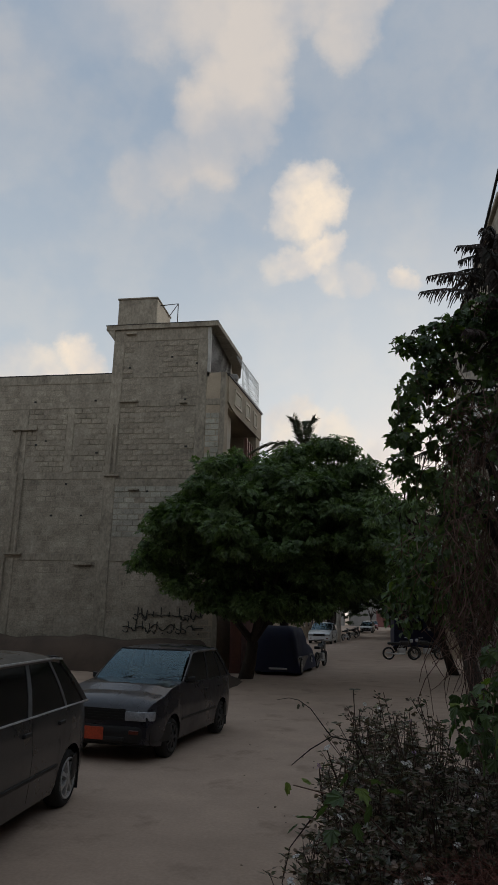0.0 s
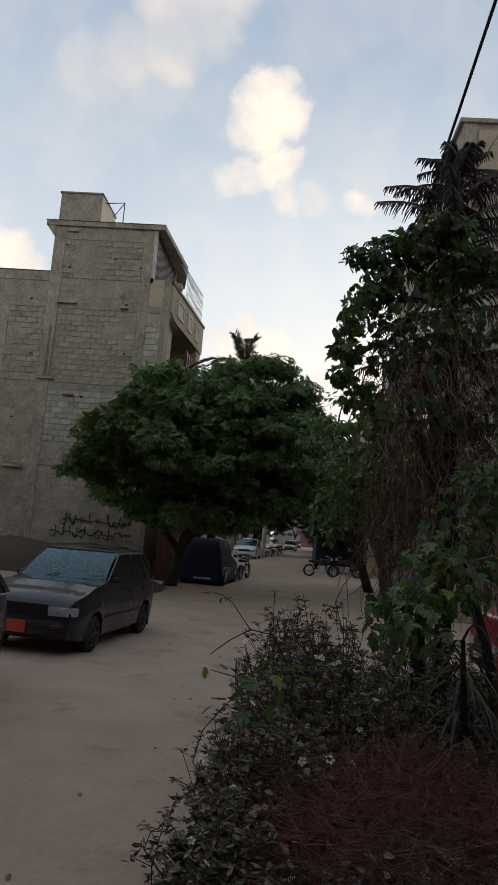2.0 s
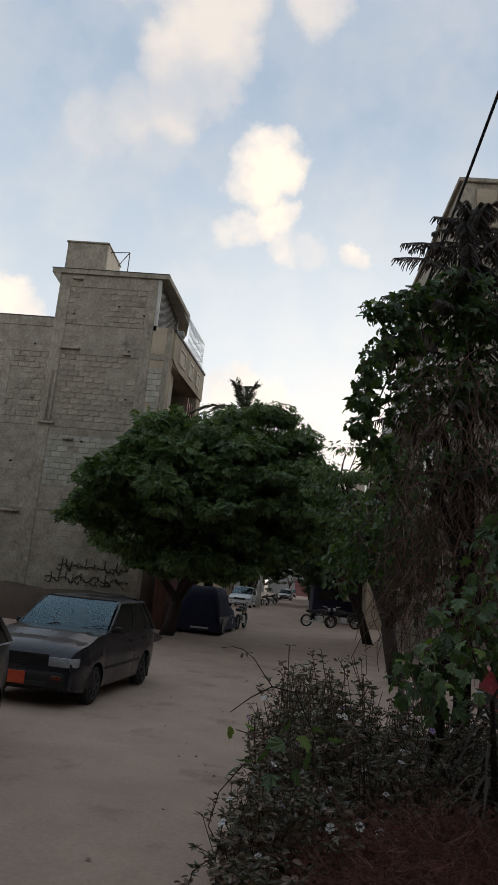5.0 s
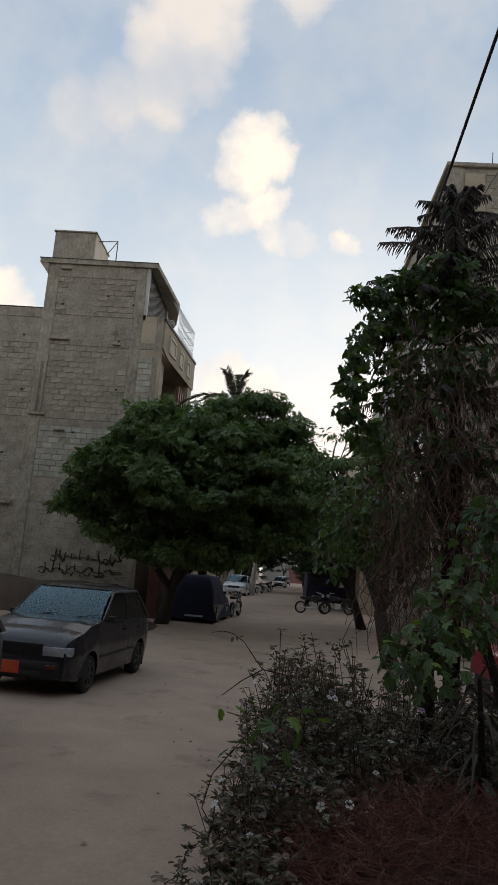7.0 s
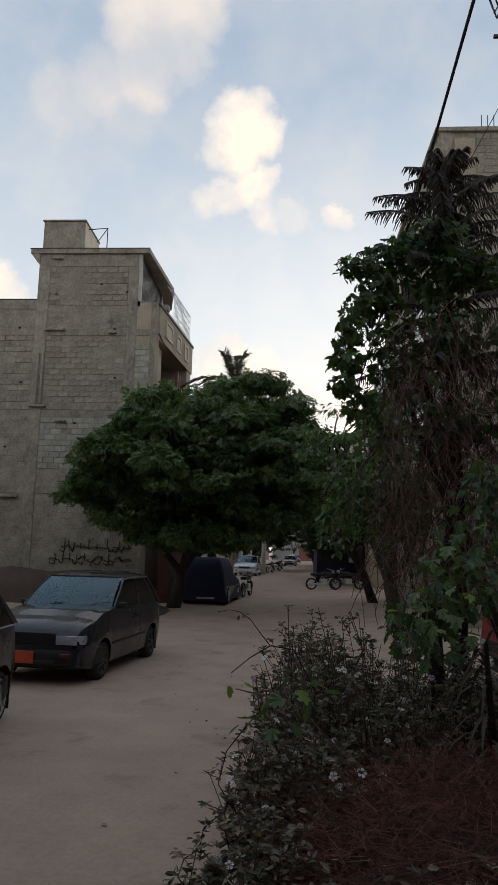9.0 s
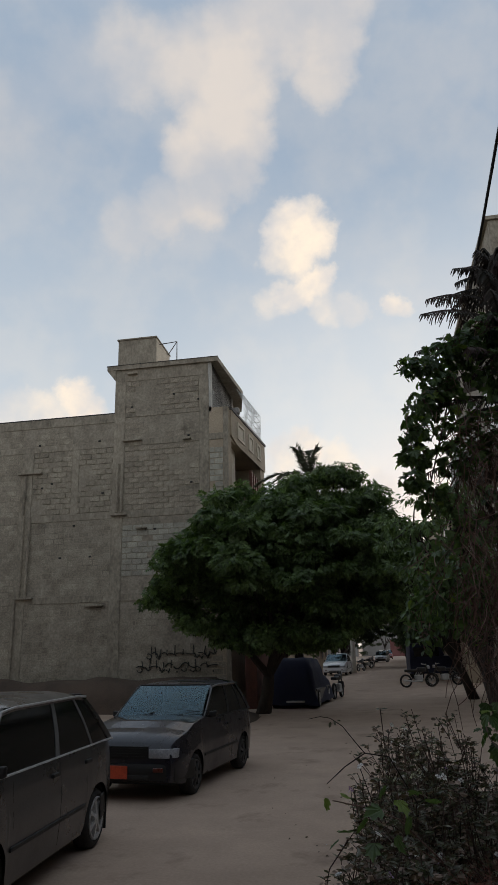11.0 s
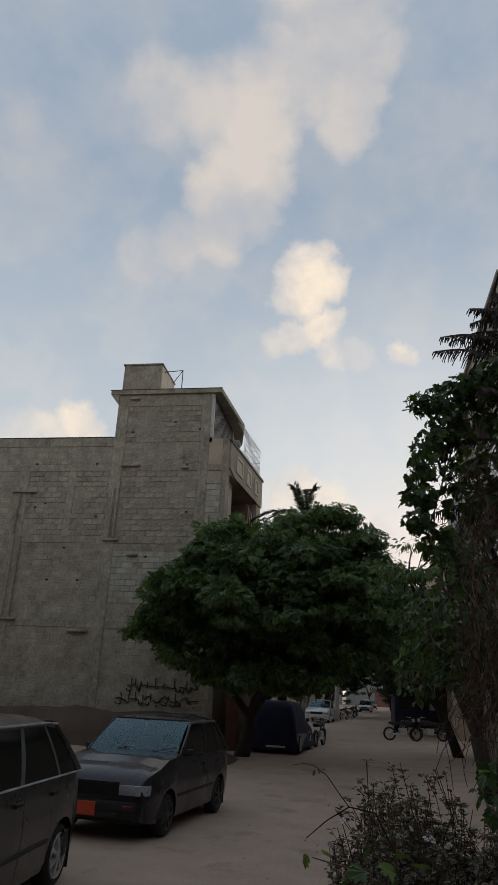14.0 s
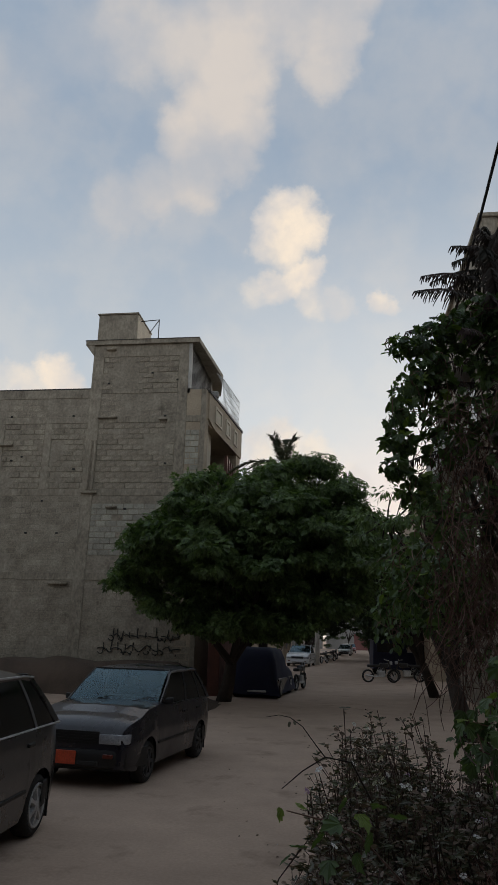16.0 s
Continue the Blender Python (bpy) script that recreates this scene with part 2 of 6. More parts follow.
M = dict(
    sand=surface("dusty_sand", [(.42, .305, .228), (.30, .214, .16), (.46, .34, .258)], 0.35, 30, 0.95, bump=0.12, contrast=(.9, 1.07), mottle=.09, mottle_scale=1.1),
    soil=surface("brown_soil", [(.07, .048, .034), (.12, .085, .062)], 1.2, 30, 0.95, bump=0.8),
    mortar=surface("mortar_render", [(.30, .262, .208), (.2, .172, .136), (.37, .325, .262)], 0.35, 11, 0.95, bump=0.6, contrast=(.74, 1.2), mottle=.2),
    concrete=surface("raw_concrete", [(.305, .268, .212), (.2, .173, .136), (.355, .31, .248)], 0.6, 12, 0.92, bump=0.6, contrast=(.72, 1.2), stretch=(1, 1, .6), mottle=.22),
    block=surface("concrete_block", [(.30, .262, .207), (.215, .185, .146), (.375, .33, .262)], 0.45, 17, 0.95, bump=0.8, spread=0.13, contrast=(.7, 1.24), mottle=.2),
    block1=surface("concrete_block_piece", [(.29, .25, .198), (.36, .312, .248)], 0.45, 17, 0.95, bump=0.8, spread=0.15, per="object", contrast=(.7, 1.24), mottle=.2),
    pale_block=surface("pale_block", [(.34, .322, .272), (.42, .40, .34)], 0.6, 25, 0.95, bump=0.6, spread=0.14, mottle=.2),
    cream=surface("cream_plaster", [(.66, .58, .46), (.54, .47, .37)], 1.0, 20, 0.9, bump=0.15),
    tan=surface("tan_plaster", [(.46, .375, .275), (.36, .29, .215)], 1.0, 20, 0.9, bump=0.15),
    grey_wall=surface("grey_plaster", [(.36, .35, .33), (.27, .26, .25)], 0.5, 16, 0.92, bump=0.25),
    redbrown=surface("red_brown_paint", [(.16, .055, .035), (.1, .04, .03)], 2, 20, 0.6, bump=0.1),
    steel=surface("dark_steel", [(.035, .035, .04), (.07, .055, .045)], 6, 40, 0.6, metal=0.4, bump=0.1),
    galv=surface("white_painted_steel", [(.78, .78, .76), (.6, .6, .58)], 5, 40, 0.5, metal=0.0, bump=0.05),
    rubber=surface("black_rubber", [(.014, .014, .014), (.03, .027, .024)], 8, 60, 0.85, bump=0.3),
    cable=surface("black_cable", [(.012, .012, .013), (.03, .03, .03)], 3, 40, 0.6, bump=0.05),
    ceramic=surface("brown_porcelain", [(.03, .018, .014), (.05, .03, .02)], 8, 30, 0.2, bump=0.0),
    paint_grey=surface("dusty_grey_car_paint", [(.026, .025, .027), (.045, .042, .041)], 1.5, 60, 0.3, bump=0.02, spec=0.45, coat=.5, sheen_noise=.06),
    paint_blue=surface("dark_blue_grey_car_paint", [(.009, .009, .017), (.024, .022, .028)], 1.5, 60, 0.28, bump=0.02, spec=0.45, coat=.35, sheen_noise=.1),
    paint_white=surface("white_car_paint", [(.75, .76, .76), (.62, .63, .64)], 1.5, 60, 0.3, bump=0.0, coat=0.5),
    paint_red=surface("red_car_paint", [(.30, .022, .03), (.2, .02, .025)], 1.5, 60, 0.35, bump=0.02, coat=0.4),
    paint_black=surface("black_car_paint", [(.012, .013, .016), (.03, .028, .027)], 1.5, 60, 0.35, bump=0.02, coat=0.4),
    dull_rim=surface("grimy_steel_rim", [(.075, .072, .07), (.04, .038, .036)], 6, 50, 0.6, metal=0.2, bump=0.05),
    post_grey=surface("grey_window_post", [(.2, .2, .2), (.13, .13, .13)], 3, 50, 0.4, bump=0.0),
    trim=surface("black_plastic", [(.008, .008, .009), (.018, .017, .016)], 4, 60, 0.55, bump=0.1),
    chrome=surface("worn_bright_trim", [(.62, .61, .6), (.45, .44, .43)], 5, 60, 0.35, metal=0.15, bump=0.0),
    alloy=surface("silver_wheel_cover", [(.55, .54, .53), (.38, .37, .36)], 5, 60, 0.4, metal=0.15, bump=0.0),
    tint=surface("dark_tinted_glass", [(.008, .009, .01), (.012, .013, .014)], 2, 30, 0.12, bump=0.0, spec=0.5),
    lens=surface("headlamp_lens", [(.42, .43, .46), (.26, .27, .29)], 6, 50, 0.15, bump=0.1, coat=0.6),
    orange=surface("orange_red_plate", [(.62, .09, .035), (.5, .07, .03)], 6, 50, 0.5, bump=0.0),
    ink=surface("black_paint", [(.02, .02, .02), (.035, .033, .03)], 6, 50, 0.8, bump=0.0),
    tarp_body=surface("dark_blue_van_paint", [(.012, .016, .05), (.02, .024, .06)], 1.5, 40, 0.5, bump=0.02, spec=.4),
    tarp=surface("dark_blue_tarpaulin", [(.006, .009, .032), (.01, .013, .042)], 2, 30, 0.8, bump=0.3),
    seat=surface("grey_seat_cloth", [(.06, .06, .065), (.09, .085, .08)], 4, 60, 0.9, bump=0.2),
    bark=surface("brown_bark", [(.028, .021, .016), (.055, .041, .032)], 5, 40, 0.95, bump=0.8, stretch=(1, 1, .25)),
    dry=surface("dry_brown_stems", [(.125, .07, .056), (.25, .16, .13)], 5, 40, 0.95, bump=0.2, spread=0.45),
    dry_leaf=surface("withered_leaf", [(.17, .115, .09), (.27, .2, .165)], 4, 40, 0.7, bump=0.0, spread=0.4, through_light=.15),
    twig=surface("dark_bush_twig", [(.075, .045, .036), (.13, .085, .068)], 5, 40, 0.95, bump=0.2, spread=0.4),
    rust=surface("red_brown_dry_brush", [(.145, .05, .037), (.22, .1, .075)], 5, 40, 0.95, bump=0.1, spread=0.5),
    leaf=surface("tree_leaf", [(.075, .12, .045), (.125, .18, .065)], 1.2, 30, 0.5, bump=0.0, spread=0.5, through_light=0.28),
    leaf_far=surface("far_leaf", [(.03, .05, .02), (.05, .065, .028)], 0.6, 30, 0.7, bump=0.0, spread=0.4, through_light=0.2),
    vine=surface("vine_leaf", [(.065, .11, .042), (.115, .17, .062)], 2.2, 30, 0.42, bump=0.0, spread=0.5, through_light=0.3),
    vine_new=surface("young_vine_leaf", [(.16, .24, .05), (.2, .26, .06)], 2.2, 30, 0.5, bump=0.0, spread=0.2, through_light=0.35),
    shrub=surface("shrub_leaf", [(.075, .09, .044), (.155, .132, .098)], 3, 30, 0.36, bump=0.0, spread=0.45, through_light=0.15),
    pine=surface("pine_needle", [(.05, .048, .035), (.1, .062, .055)], 2.5, 30, 0.7, bump=0.0, spread=0.4),
    palmleaf=surface("palm_frond", [(.05, .07, .03), (.09, .09, .045)], 2.5, 30, 0.6, bump=0.0, spread=0.3),
    blade=surface("purple_green_blade", [(.08, .085, .06), (.17, .14, .12)], 5, 30, 0.75, bump=0.0, spread=0.4),
    petal=surface("pale_petal", [(.7, .66, .72), (.8, .78, .8)], 8, 50, 0.7, bump=0.0, through_light=0.2),
    mauve=surface("mauve_petal", [(.45, .28, .6), (.55, .38, .7)], 8, 50, 0.7, bump=0.0, through_light=0.2),
    pinkwall=surface("pink_far_wall", [(.24, .1, .09), (.18, .08, .075)], 0.6, 20, 0.9, bump=0.1),
    whitewash=surface("whitewash", [(.62, .6, .56), (.45, .43, .4)], 1.5, 30, 0.9, bump=0.2),
    litter=surface("white_litter", [(.6, .6, .58), (.4, .4, .38)], 6, 30, 0.8, bump=0.0),
)


# ---- mesh helpers ----
class Geo:
    """Collects points and faces for one mesh."""

    def __init__(self):
        self.v, self.f = [], []

    def add(self, verts, faces):
        k = len(self.v)
        self.v.extend(tuple(p) for p in verts)
        self.f.extend(tuple(i + k for i in f) for f in faces)
        return self

    def box(self, x0, x1, y0, y1, z0, z1):
        return self.add([(x, y, z) for z in (z0, z1) for y in (y0, y1) for x in (x0, x1)],
                        [(0, 2, 3, 1), (4, 5, 7, 6), (0, 1, 5, 4), (2, 6, 7, 3), (0, 4, 6, 2), (1, 3, 7, 5)])

    def prism(self, poly, y0, y1):
        """A polygon in x, z, extruded along y."""
        n = len(poly)
        return self.add([(x, y0, z) for x, z in poly] + [(x, y1, z) for x, z in poly],
                        [tuple(range(n)), tuple(range(2 * n - 1, n - 1, -1))] + [(i + n, (i + 1) % n + n, (i + 1) % n, i) for i in range(n)])

    def tube(self, pts, radii, sides=6):
        pts = [Vector(p) for p in pts]
        if not isinstance(radii, (list, tuple)):
            radii = [radii] * len(pts)
        vs, fs = [], []
        for i, p in enumerate(pts):
            d = (pts[min(i + 1, len(pts) - 1)] - pts[max(i - 1, 0)]).normalized()
            a = d.orthogonal().normalized() if i == 0 else (a - d * a.dot(d)).normalized()
            b = d.cross(a)
            for s in range(sides):
                w = 2 * math.pi * s / sides
                vs.append(p + (a * math.cos(w) + b * math.sin(w)) * radii[i])
        for i in range(len(pts) - 1):
            for s in range(sides):
                t = (s + 1) % sides
                fs.append((i * sides + s, i * sides + t, (i + 1) * sides + t, (i + 1) * sides + s))
        fs += [tuple(range(sides - 1, -1, -1)), tuple(range((len(pts) - 1) * sides, len(pts) * sides))]
        return self.add(vs, fs)

    def lathe(self, prof, axis="y", sides=24, at=(0, 0, 0)):
        """A profile of (radius, along) turned about an axis."""
        vs, fs = [], []
        for r, h in prof:
            for s in range(sides):
                w = 2 * math.pi * s / sides
                c, d = r * math.cos(w), r * math.sin(w)
                p = (c, h, d) if axis == "y" else (c, d, h)
                vs.append((p[0] + at[0], p[1] + at[1], p[2] + at[2]))
        for i in range(len(prof) - 1):
            for s in range(sides):
                t = (s + 1) % sides
                fs.append((i * sides + s, i * sides + t, (i + 1) * sides + t, (i + 1) * sides + s))
        return self.add(vs, fs)

    def mesh(self, name, smooth=False):
        me = bpy.data.meshes.new(name)
        me.from_pydata(self.v, [], self.f)
        me.validate()
        if smooth:
            me.polygons.foreach_set("use_smooth", [True] * len(me.polygons))
            if smooth == "edges":
                me.set_sharp_from_angle(angle=radians(38))
        return me


def slab(quad, out, thick):
    """A flat four-cornered plate, thickened along a direction."""
    o = Vector(out).normalized() * thick
    q = [Vector(p) for p in quad]
    return Geo().add([p - o for p in q] + [p + o for p in q], [(3, 2, 1, 0), (4, 5, 6, 7), (0, 1, 5, 4), (1, 2, 6, 5), (2, 3, 7, 6), (3, 0, 4, 7)])


def bevelled(geo, width=0.02, segments=2, angle=30):
    """The same solid with its sharp edges rounded."""
    bm = bmesh.new()
    vs = [bm.verts.new(p) for p in geo.v]
    for f in geo.f:
        bm.faces.new([vs[i] for i in f])
    bmesh.ops.recalc_face_normals(bm, faces=bm.faces)
    sharp = [e for e in bm.edges if len(e.link_faces) == 2 and e.calc_face_angle(0) > radians(angle)]
    bmesh.ops.bevel(bm, geom=sharp, offset=width, segments=segments, affect="EDGES", profile=0.5, clamp_overlap=True)
    g = Geo()
    bm.verts.index_update()
    g.v = [tuple(v.co) for v in bm.verts]
    g.f = [tuple(v.index for v in f.verts) for f in bm.faces]
    bm.free()
    return g


def part(name, geo, material, parent=None, label="", smooth=False, kind=""):
    me = geo if isinstance(geo, bpy.types.Mesh) else geo.mesh(name, smooth)
    if not me.materials:
        me.materials.append(M[material])
    ob = new(name, me)
    if parent:
        ob.parent = parent
    return tagged(ob, label, kind=kind)


def thing(name, label, category, at=(0, 0, 0), group="", kind="", m=None):
    ob = new(name)
    ob.empty_display_size = 0.2
    ob.matrix_basis = m if m is not None else Matrix.Translation(at)
    return tagged(ob, label, category, group, kind)


# ---- ground ----
def build_ground():
    g = Geo()
    xs = [-2500, -300, -60, -30, -20] + [-14 + i * 0.7 for i in range(41)] + [20, 30, 60, 300, 2500]
    ys = [-2500, -300, -60, -20] + [-6 + i * 0.7 for i in range(60)] + [40, 46, 54, 64, 80, 110, 160, 300, 900, 3000]
    for y in ys:
        for x in xs:
            near = -13 < x < 14 and -5 < y < 35
            z = 0.035 * (noise.noise((x * .45, y * .3, 3)) + .5 * noise.noise((x * 1.3, y * 1.1, 9))) if near else 0.0
            g.v.append((x, y, z))
    nx = len(xs)
    g.f = [(j * nx + i, j * nx + i + 1, (j + 1) * nx + i + 1, (j + 1) * nx + i) for j in range(len(ys) - 1) for i in range(nx - 1)]
    ob = part("ground", g, "sand", smooth=True)
    tagged(ob, "dusty beige sand road, unpaved, with tyre marks", "ground", kind="structure")


build_ground()


# ---- the concrete-block house ----
WY = 24.0  # plane of its blank side wall
XC = -4.87  # street corner


def street_x(y):
    return XC + (y - WY) * 0.092


def block_house():
    house = thing("house", "unfinished grey concrete-block house of four storeys with a bare side wall", "building", (-9, WY, 0))

    def P(name, geo, mat, parent=house, label="", smooth=False, kind=""):
        ob = part(name, geo, mat, parent, label, smooth, kind)
        if parent is house:
            ob.matrix_parent_inverse = Matrix.Translation((9, -WY, 0))
        return ob

    g = Geo()
    g.box(-30, -9.4, WY, WY + 9, 0, 10.75)
    g.box(-9.4, -5.62, WY, WY + 6, 0, 12.8)
    P("wall", g, "mortar", label="mortar-smeared block side wall with stains")
    # front bay: ground floor, first floor, and the balcony floor's recess
    f = Geo()

    def bay(y0, y1, z0, z1, depth, out=0.0):
        f.add([(street_x(y0) + out, y0, z0), (street_x(y1) + out, y1, z0), (-5.7 + depth, y1, z0), (-5.7 + depth, y0, z0),
               (street_x(y0) + out, y0, z1), (street_x(y1) + out, y1, z1), (-5.7 + depth, y1, z1), (-5.7 + depth, y0, z1)],
              [(0, 1, 2, 3), (7, 6, 5, 4), (0, 4, 5, 1), (1, 5, 6, 2), (2, 6, 7, 3), (3, 7, 4, 0)])

    bay(WY, WY + 5.6, 0, 6.9, 0)
    bay(WY, WY + 0.45, 6.9, 10.9, 0)
    bay(WY + 4.9, WY + 5.6, 6.9, 10.9, 0)
    P("front_bay", f, "tan", label="tan plastered street front")
    s = Geo()
    s.add([(-5.7, WY + .45, 9.62), (street_x(WY + .45), WY + .45, 9.62), (street_x(WY + 4.9), WY + 4.9, 9.62), (-5.7, WY + 4.9, 9.62),
           (-5.7, WY + .45, 9.8), (street_x(WY + .45), WY + .45, 9.8), (street_x(WY + 4.9), WY + 4.9, 9.8), (-5.7, WY + 4.9, 9.8)],
          [(3, 2, 1, 0), (4, 5, 6, 7), (0, 1, 5, 4), (1, 2, 6, 5), (2, 3, 7, 6), (3, 0, 4, 7)])
    P("terrace_slab", s, "tan")
    # terrace parapet with raised frames
    p = Geo()
    steps = 12
    for i in range(steps + 1):
        y = WY + 0.3 + i * 5.3 / steps
        z = 9.62 + 0.32 * max(0, 1 - (y - WY) / 1.4) ** 2
        p.v += [(street_x(y) + .06, y, z), (street_x(y) + .06, y, 10.85), (street_x(y) - .08, y, 10.85), (street_x(y) - .08, y, z)]
    for i in range(steps):
        for j in range(4):
            k = (j + 1) % 4
            p.f.append((i * 4 + j, (i + 1) * 4 + j, (i + 1) * 4 + k, i * 4 + k))
    p.f += [(0, 1, 2, 3), (steps * 4 + 3, steps * 4 + 2, steps * 4 + 1, steps * 4)]
    par = P("parapet", p, "tan", label="tan balcony parapet with raised frames")
    c = Geo()
    c.add([(street_x(WY + a) + o, WY + a, z) for z in (10.85, 10.95) for a, o in ((0.25, -.12), (5.65, -.12), (5.65, .1), (.25, .1))],
          [(3, 2, 1, 0), (4, 5, 6, 7), (0, 1, 5, 4), (1, 2, 6, 5), (2, 3, 7, 6), (3, 0, 4, 7)])
    P("coping", c, "steel", label="dark weathered coping")
    for k, (a, wd) in enumerate(((1.1, 1.0), (2.75, .7), (4.1, .6))):
        fr = Geo()
        y0, y1 = WY + a, WY + a + wd
        for z0, z1, ya, yb in ((10.5, 10.6, y0, y1), (9.9, 10.0, y0, y1), (10.0, 10.5, y0, y0 + .1), (10.0, 10.5, y1 - .1, y1)):
            fr.add([(street_x(y) + x, y, z) for z in (z0, z1) for y, x in ((ya, .05), (yb, .05), (yb, .1), (ya, .1))],
                   [(3, 2, 1, 0), (4, 5, 6, 7), (0, 1, 5, 4), (1, 2, 6, 5), (2, 3, 7, 6), (3, 0, 4, 7)])
        P("panel_frame", fr, "cream", label="cream raised frame")
        P("panel", slab([(street_x(y0 + .14) + .062, y0 + .14, 10.04), (street_x(y1 - .14) + .062, y1 - .14, 10.04), (street_x(y1 - .14) + .062, y1 - .14, 10.46), (street_x(y0 + .14) + .062, y0 + .14, 10.46)], (1, 0, 0), .012), "cream", label="cream panel inside its frame")
    # the set-back wall under the parapet
    P("set_back_wall", Geo().box(-5.62, -5.0, WY + .46, WY + 2.0, 6.91, 9.6), "cream", label="pale plastered wall under the terrace")
    # recessed balcony window with red-brown shutters
    w = Geo()
    w.box(-5.68, -5.6, WY + 2.32, WY + 4.4, 7.3, 9.1)
    win = P("window", w, "tint", label="dark window behind the balcony")
    fr = Geo()
    for y in (2.4, 3.05, 3.7, 4.4):
        fr.box(-5.6, -5.5, WY + y - .05, WY + y + .05, 7.25, 9.15)
    for z in (7.3, 8.2, 9.1):
        fr.box(-5.6, -5.51, WY + 2.4, WY + 4.4, z - .05, z + .05)
    fo = P("window_frame", fr, "redbrown", label="red-brown window frame")
    sh = Geo()
    sh.box(-4.62, -4.54, WY + 3.1, WY + 4.7, 7.0, 9.1)
    for k in range(4):
        sh.box(-4.54, -4.5, WY + 3.1 + k * .5, WY + 3.18 + k * .5, 7.0, 9.1)
    P("shutter", sh, "redbrown", label="red-brown balcony shutter")
    r = Geo()
    for y in range(9):
        yy = WY + .6 + y * .5
        r.tube([(street_x(yy) - .06, yy, 6.9), (street_x(yy) - .06, yy, 7.85)], 0.015, 4)
    r.tube([(street_x(WY + .5) - .06, WY + .5, 7.85), (street_x(WY + 4.9) - .06, WY + 4.9, 7.85)], .025, 5)
    P("balcony_railing", r, "steel")
    # top storey street side: grille, roof slab with overhangs, water tank
    a = Geo()
    a.box(-5.62, -5.5, WY, WY + .16, 10.9, 12.8)
    a.box(-5.75, -5.5, WY, WY + 4.3, 10.75, 10.95)
    a.box(-5.75, -5.5, WY + 4.15, WY + 4.3, 10.95, 12.8)
    P("grille_frame", a, "whitewash", label="pale frame of the roof grille")
    for k in range(22):
        b = Geo().tube([(-5.5, WY + .3 + k * .175, 10.95), (-5.5, WY + .3 + k * .175, 12.8)], .014, 4)
        P("grille_bar", b, "steel")
    # added pale sheet in place of the sky light showing through the open grille
    P("inner_wall", Geo().box(-5.63, -5.6, WY + .17, WY + 4.14, 10.96, 12.78), "whitewash", label="pale panel standing in for the bright sky behind the grille")
    roof = Geo().add([(x, y, z) for z in (12.8, 12.98) for x, y in ((-9.75, WY - .12), (-5.2, WY - .12), (-4.93, WY + 3.8), (-5.4, WY + 6), (-9.75, WY + 6))],
                     [(4, 3, 2, 1, 0), (5, 6, 7, 8, 9), (0, 1, 6, 5), (1, 2, 7, 6), (2, 3, 8, 7), (3, 4, 9, 8), (4, 0, 5, 9)])
    P("roof", roof, "concrete", label="thin concrete roof slab with overhanging lip")
    lip = Geo().prism([(-9.75, 12.8), (-9.4, 12.8), (-9.4, 12.35)], WY - .1, WY + .3)
    P("bracket", lip, "concrete")
    P("coping", Geo().box(-30, -9.42, WY - .03, WY + .2, 10.98, 11.02), "steel", label="dark weathered roof edge")
    P("coping", Geo().box(-9.78, -5.2, WY - .14, WY + .1, 12.98, 13.0), "steel", label="dark weathered roof edge")
    P("stair_head", bevelled(Geo().box(-22, -17.2, WY + .6, WY + 5, 10.75, 12.35).box(-22.2, -17.0, WY + .4, WY + 5.2, 12.35, 12.5), .02, 1), "tan", label="tan plastered stair head on the flat roof")
    P("water_tank", bevelled(Geo().box(-9.35, -7.77, WY - .02, WY + 1.9, 12.99, 14.12).box(-9.4, -7.72, WY - .06, WY + 1.94, 14.12, 14.19), .015, 1), "concrete", label="rendered rooftop water tank")
    # cream sheet on the street side only, its paleness standing for sky light
    side = Geo().box(-7.77, -7.745, WY + .02, WY + 1.85, 13.0, 14.1)
    P("tank_side", side, "cream", label="cream tank side, made paler for the sky light on it")
    pf = Geo()
    pf.tube([(-7.0, WY + .4, 12.98), (-7.0, WY + .4, 14.05), (-7.75, WY + .4, 14.0)], .022, 5)
    pf.tube([(-7.0, WY + .4, 14.05), (-7.75, WY + 1.6, 14.05)], .018, 5)
    P("pipe_frame", pf, "steel", label="thin steel pipe frame beside the tank")
    cg = Geo()
    for k in range(15):
        y = WY + 2.6 + k * .2
        cg.tube([(street_x(y) - .05, y, 10.95), (street_x(y) - .05, y, 12.3), (-5.0, y, 12.62)], .011, 4)
    for z in (11.2, 11.45, 11.7, 12.0, 12.3):
        cg.tube([(street_x(WY + 2.6) - .05, WY + 2.6, z), (street_x(WY + 5.4) - .05, WY + 5.4, z)], .011, 4)
        cg.tube([(street_x(WY + 5.4) - .05, WY + 5.4, z), (-5.3, WY + 5.4, z)], .011, 4)
    P("cage", cg, "galv", label="white wire cage on the terrace")
    pot = Geo().box(-4.95, -4.6, WY + 1.0, WY + 1.3, 10.95, 11.2)
    P("flower_pot", bevelled(pot, .04, 1), "grey_wall")

    # concrete frame on the side wall
    for x0, x1, z0, z1 in ((-30, -9.4, 10.62, 10.98), (-30, XC, 9.6, 9.86), (-30, XC, 6.78, 7.05), (-30, XC, 3.72, 3.98), (-9.4, -5.62, 12.3, 12.8), (-9.4, -5.62, 10.78, 10.95)):
        P("beam", bevelled(Geo().box(x0, x1, WY - .022, WY + .1, z0, z1), .01, 1), "concrete")
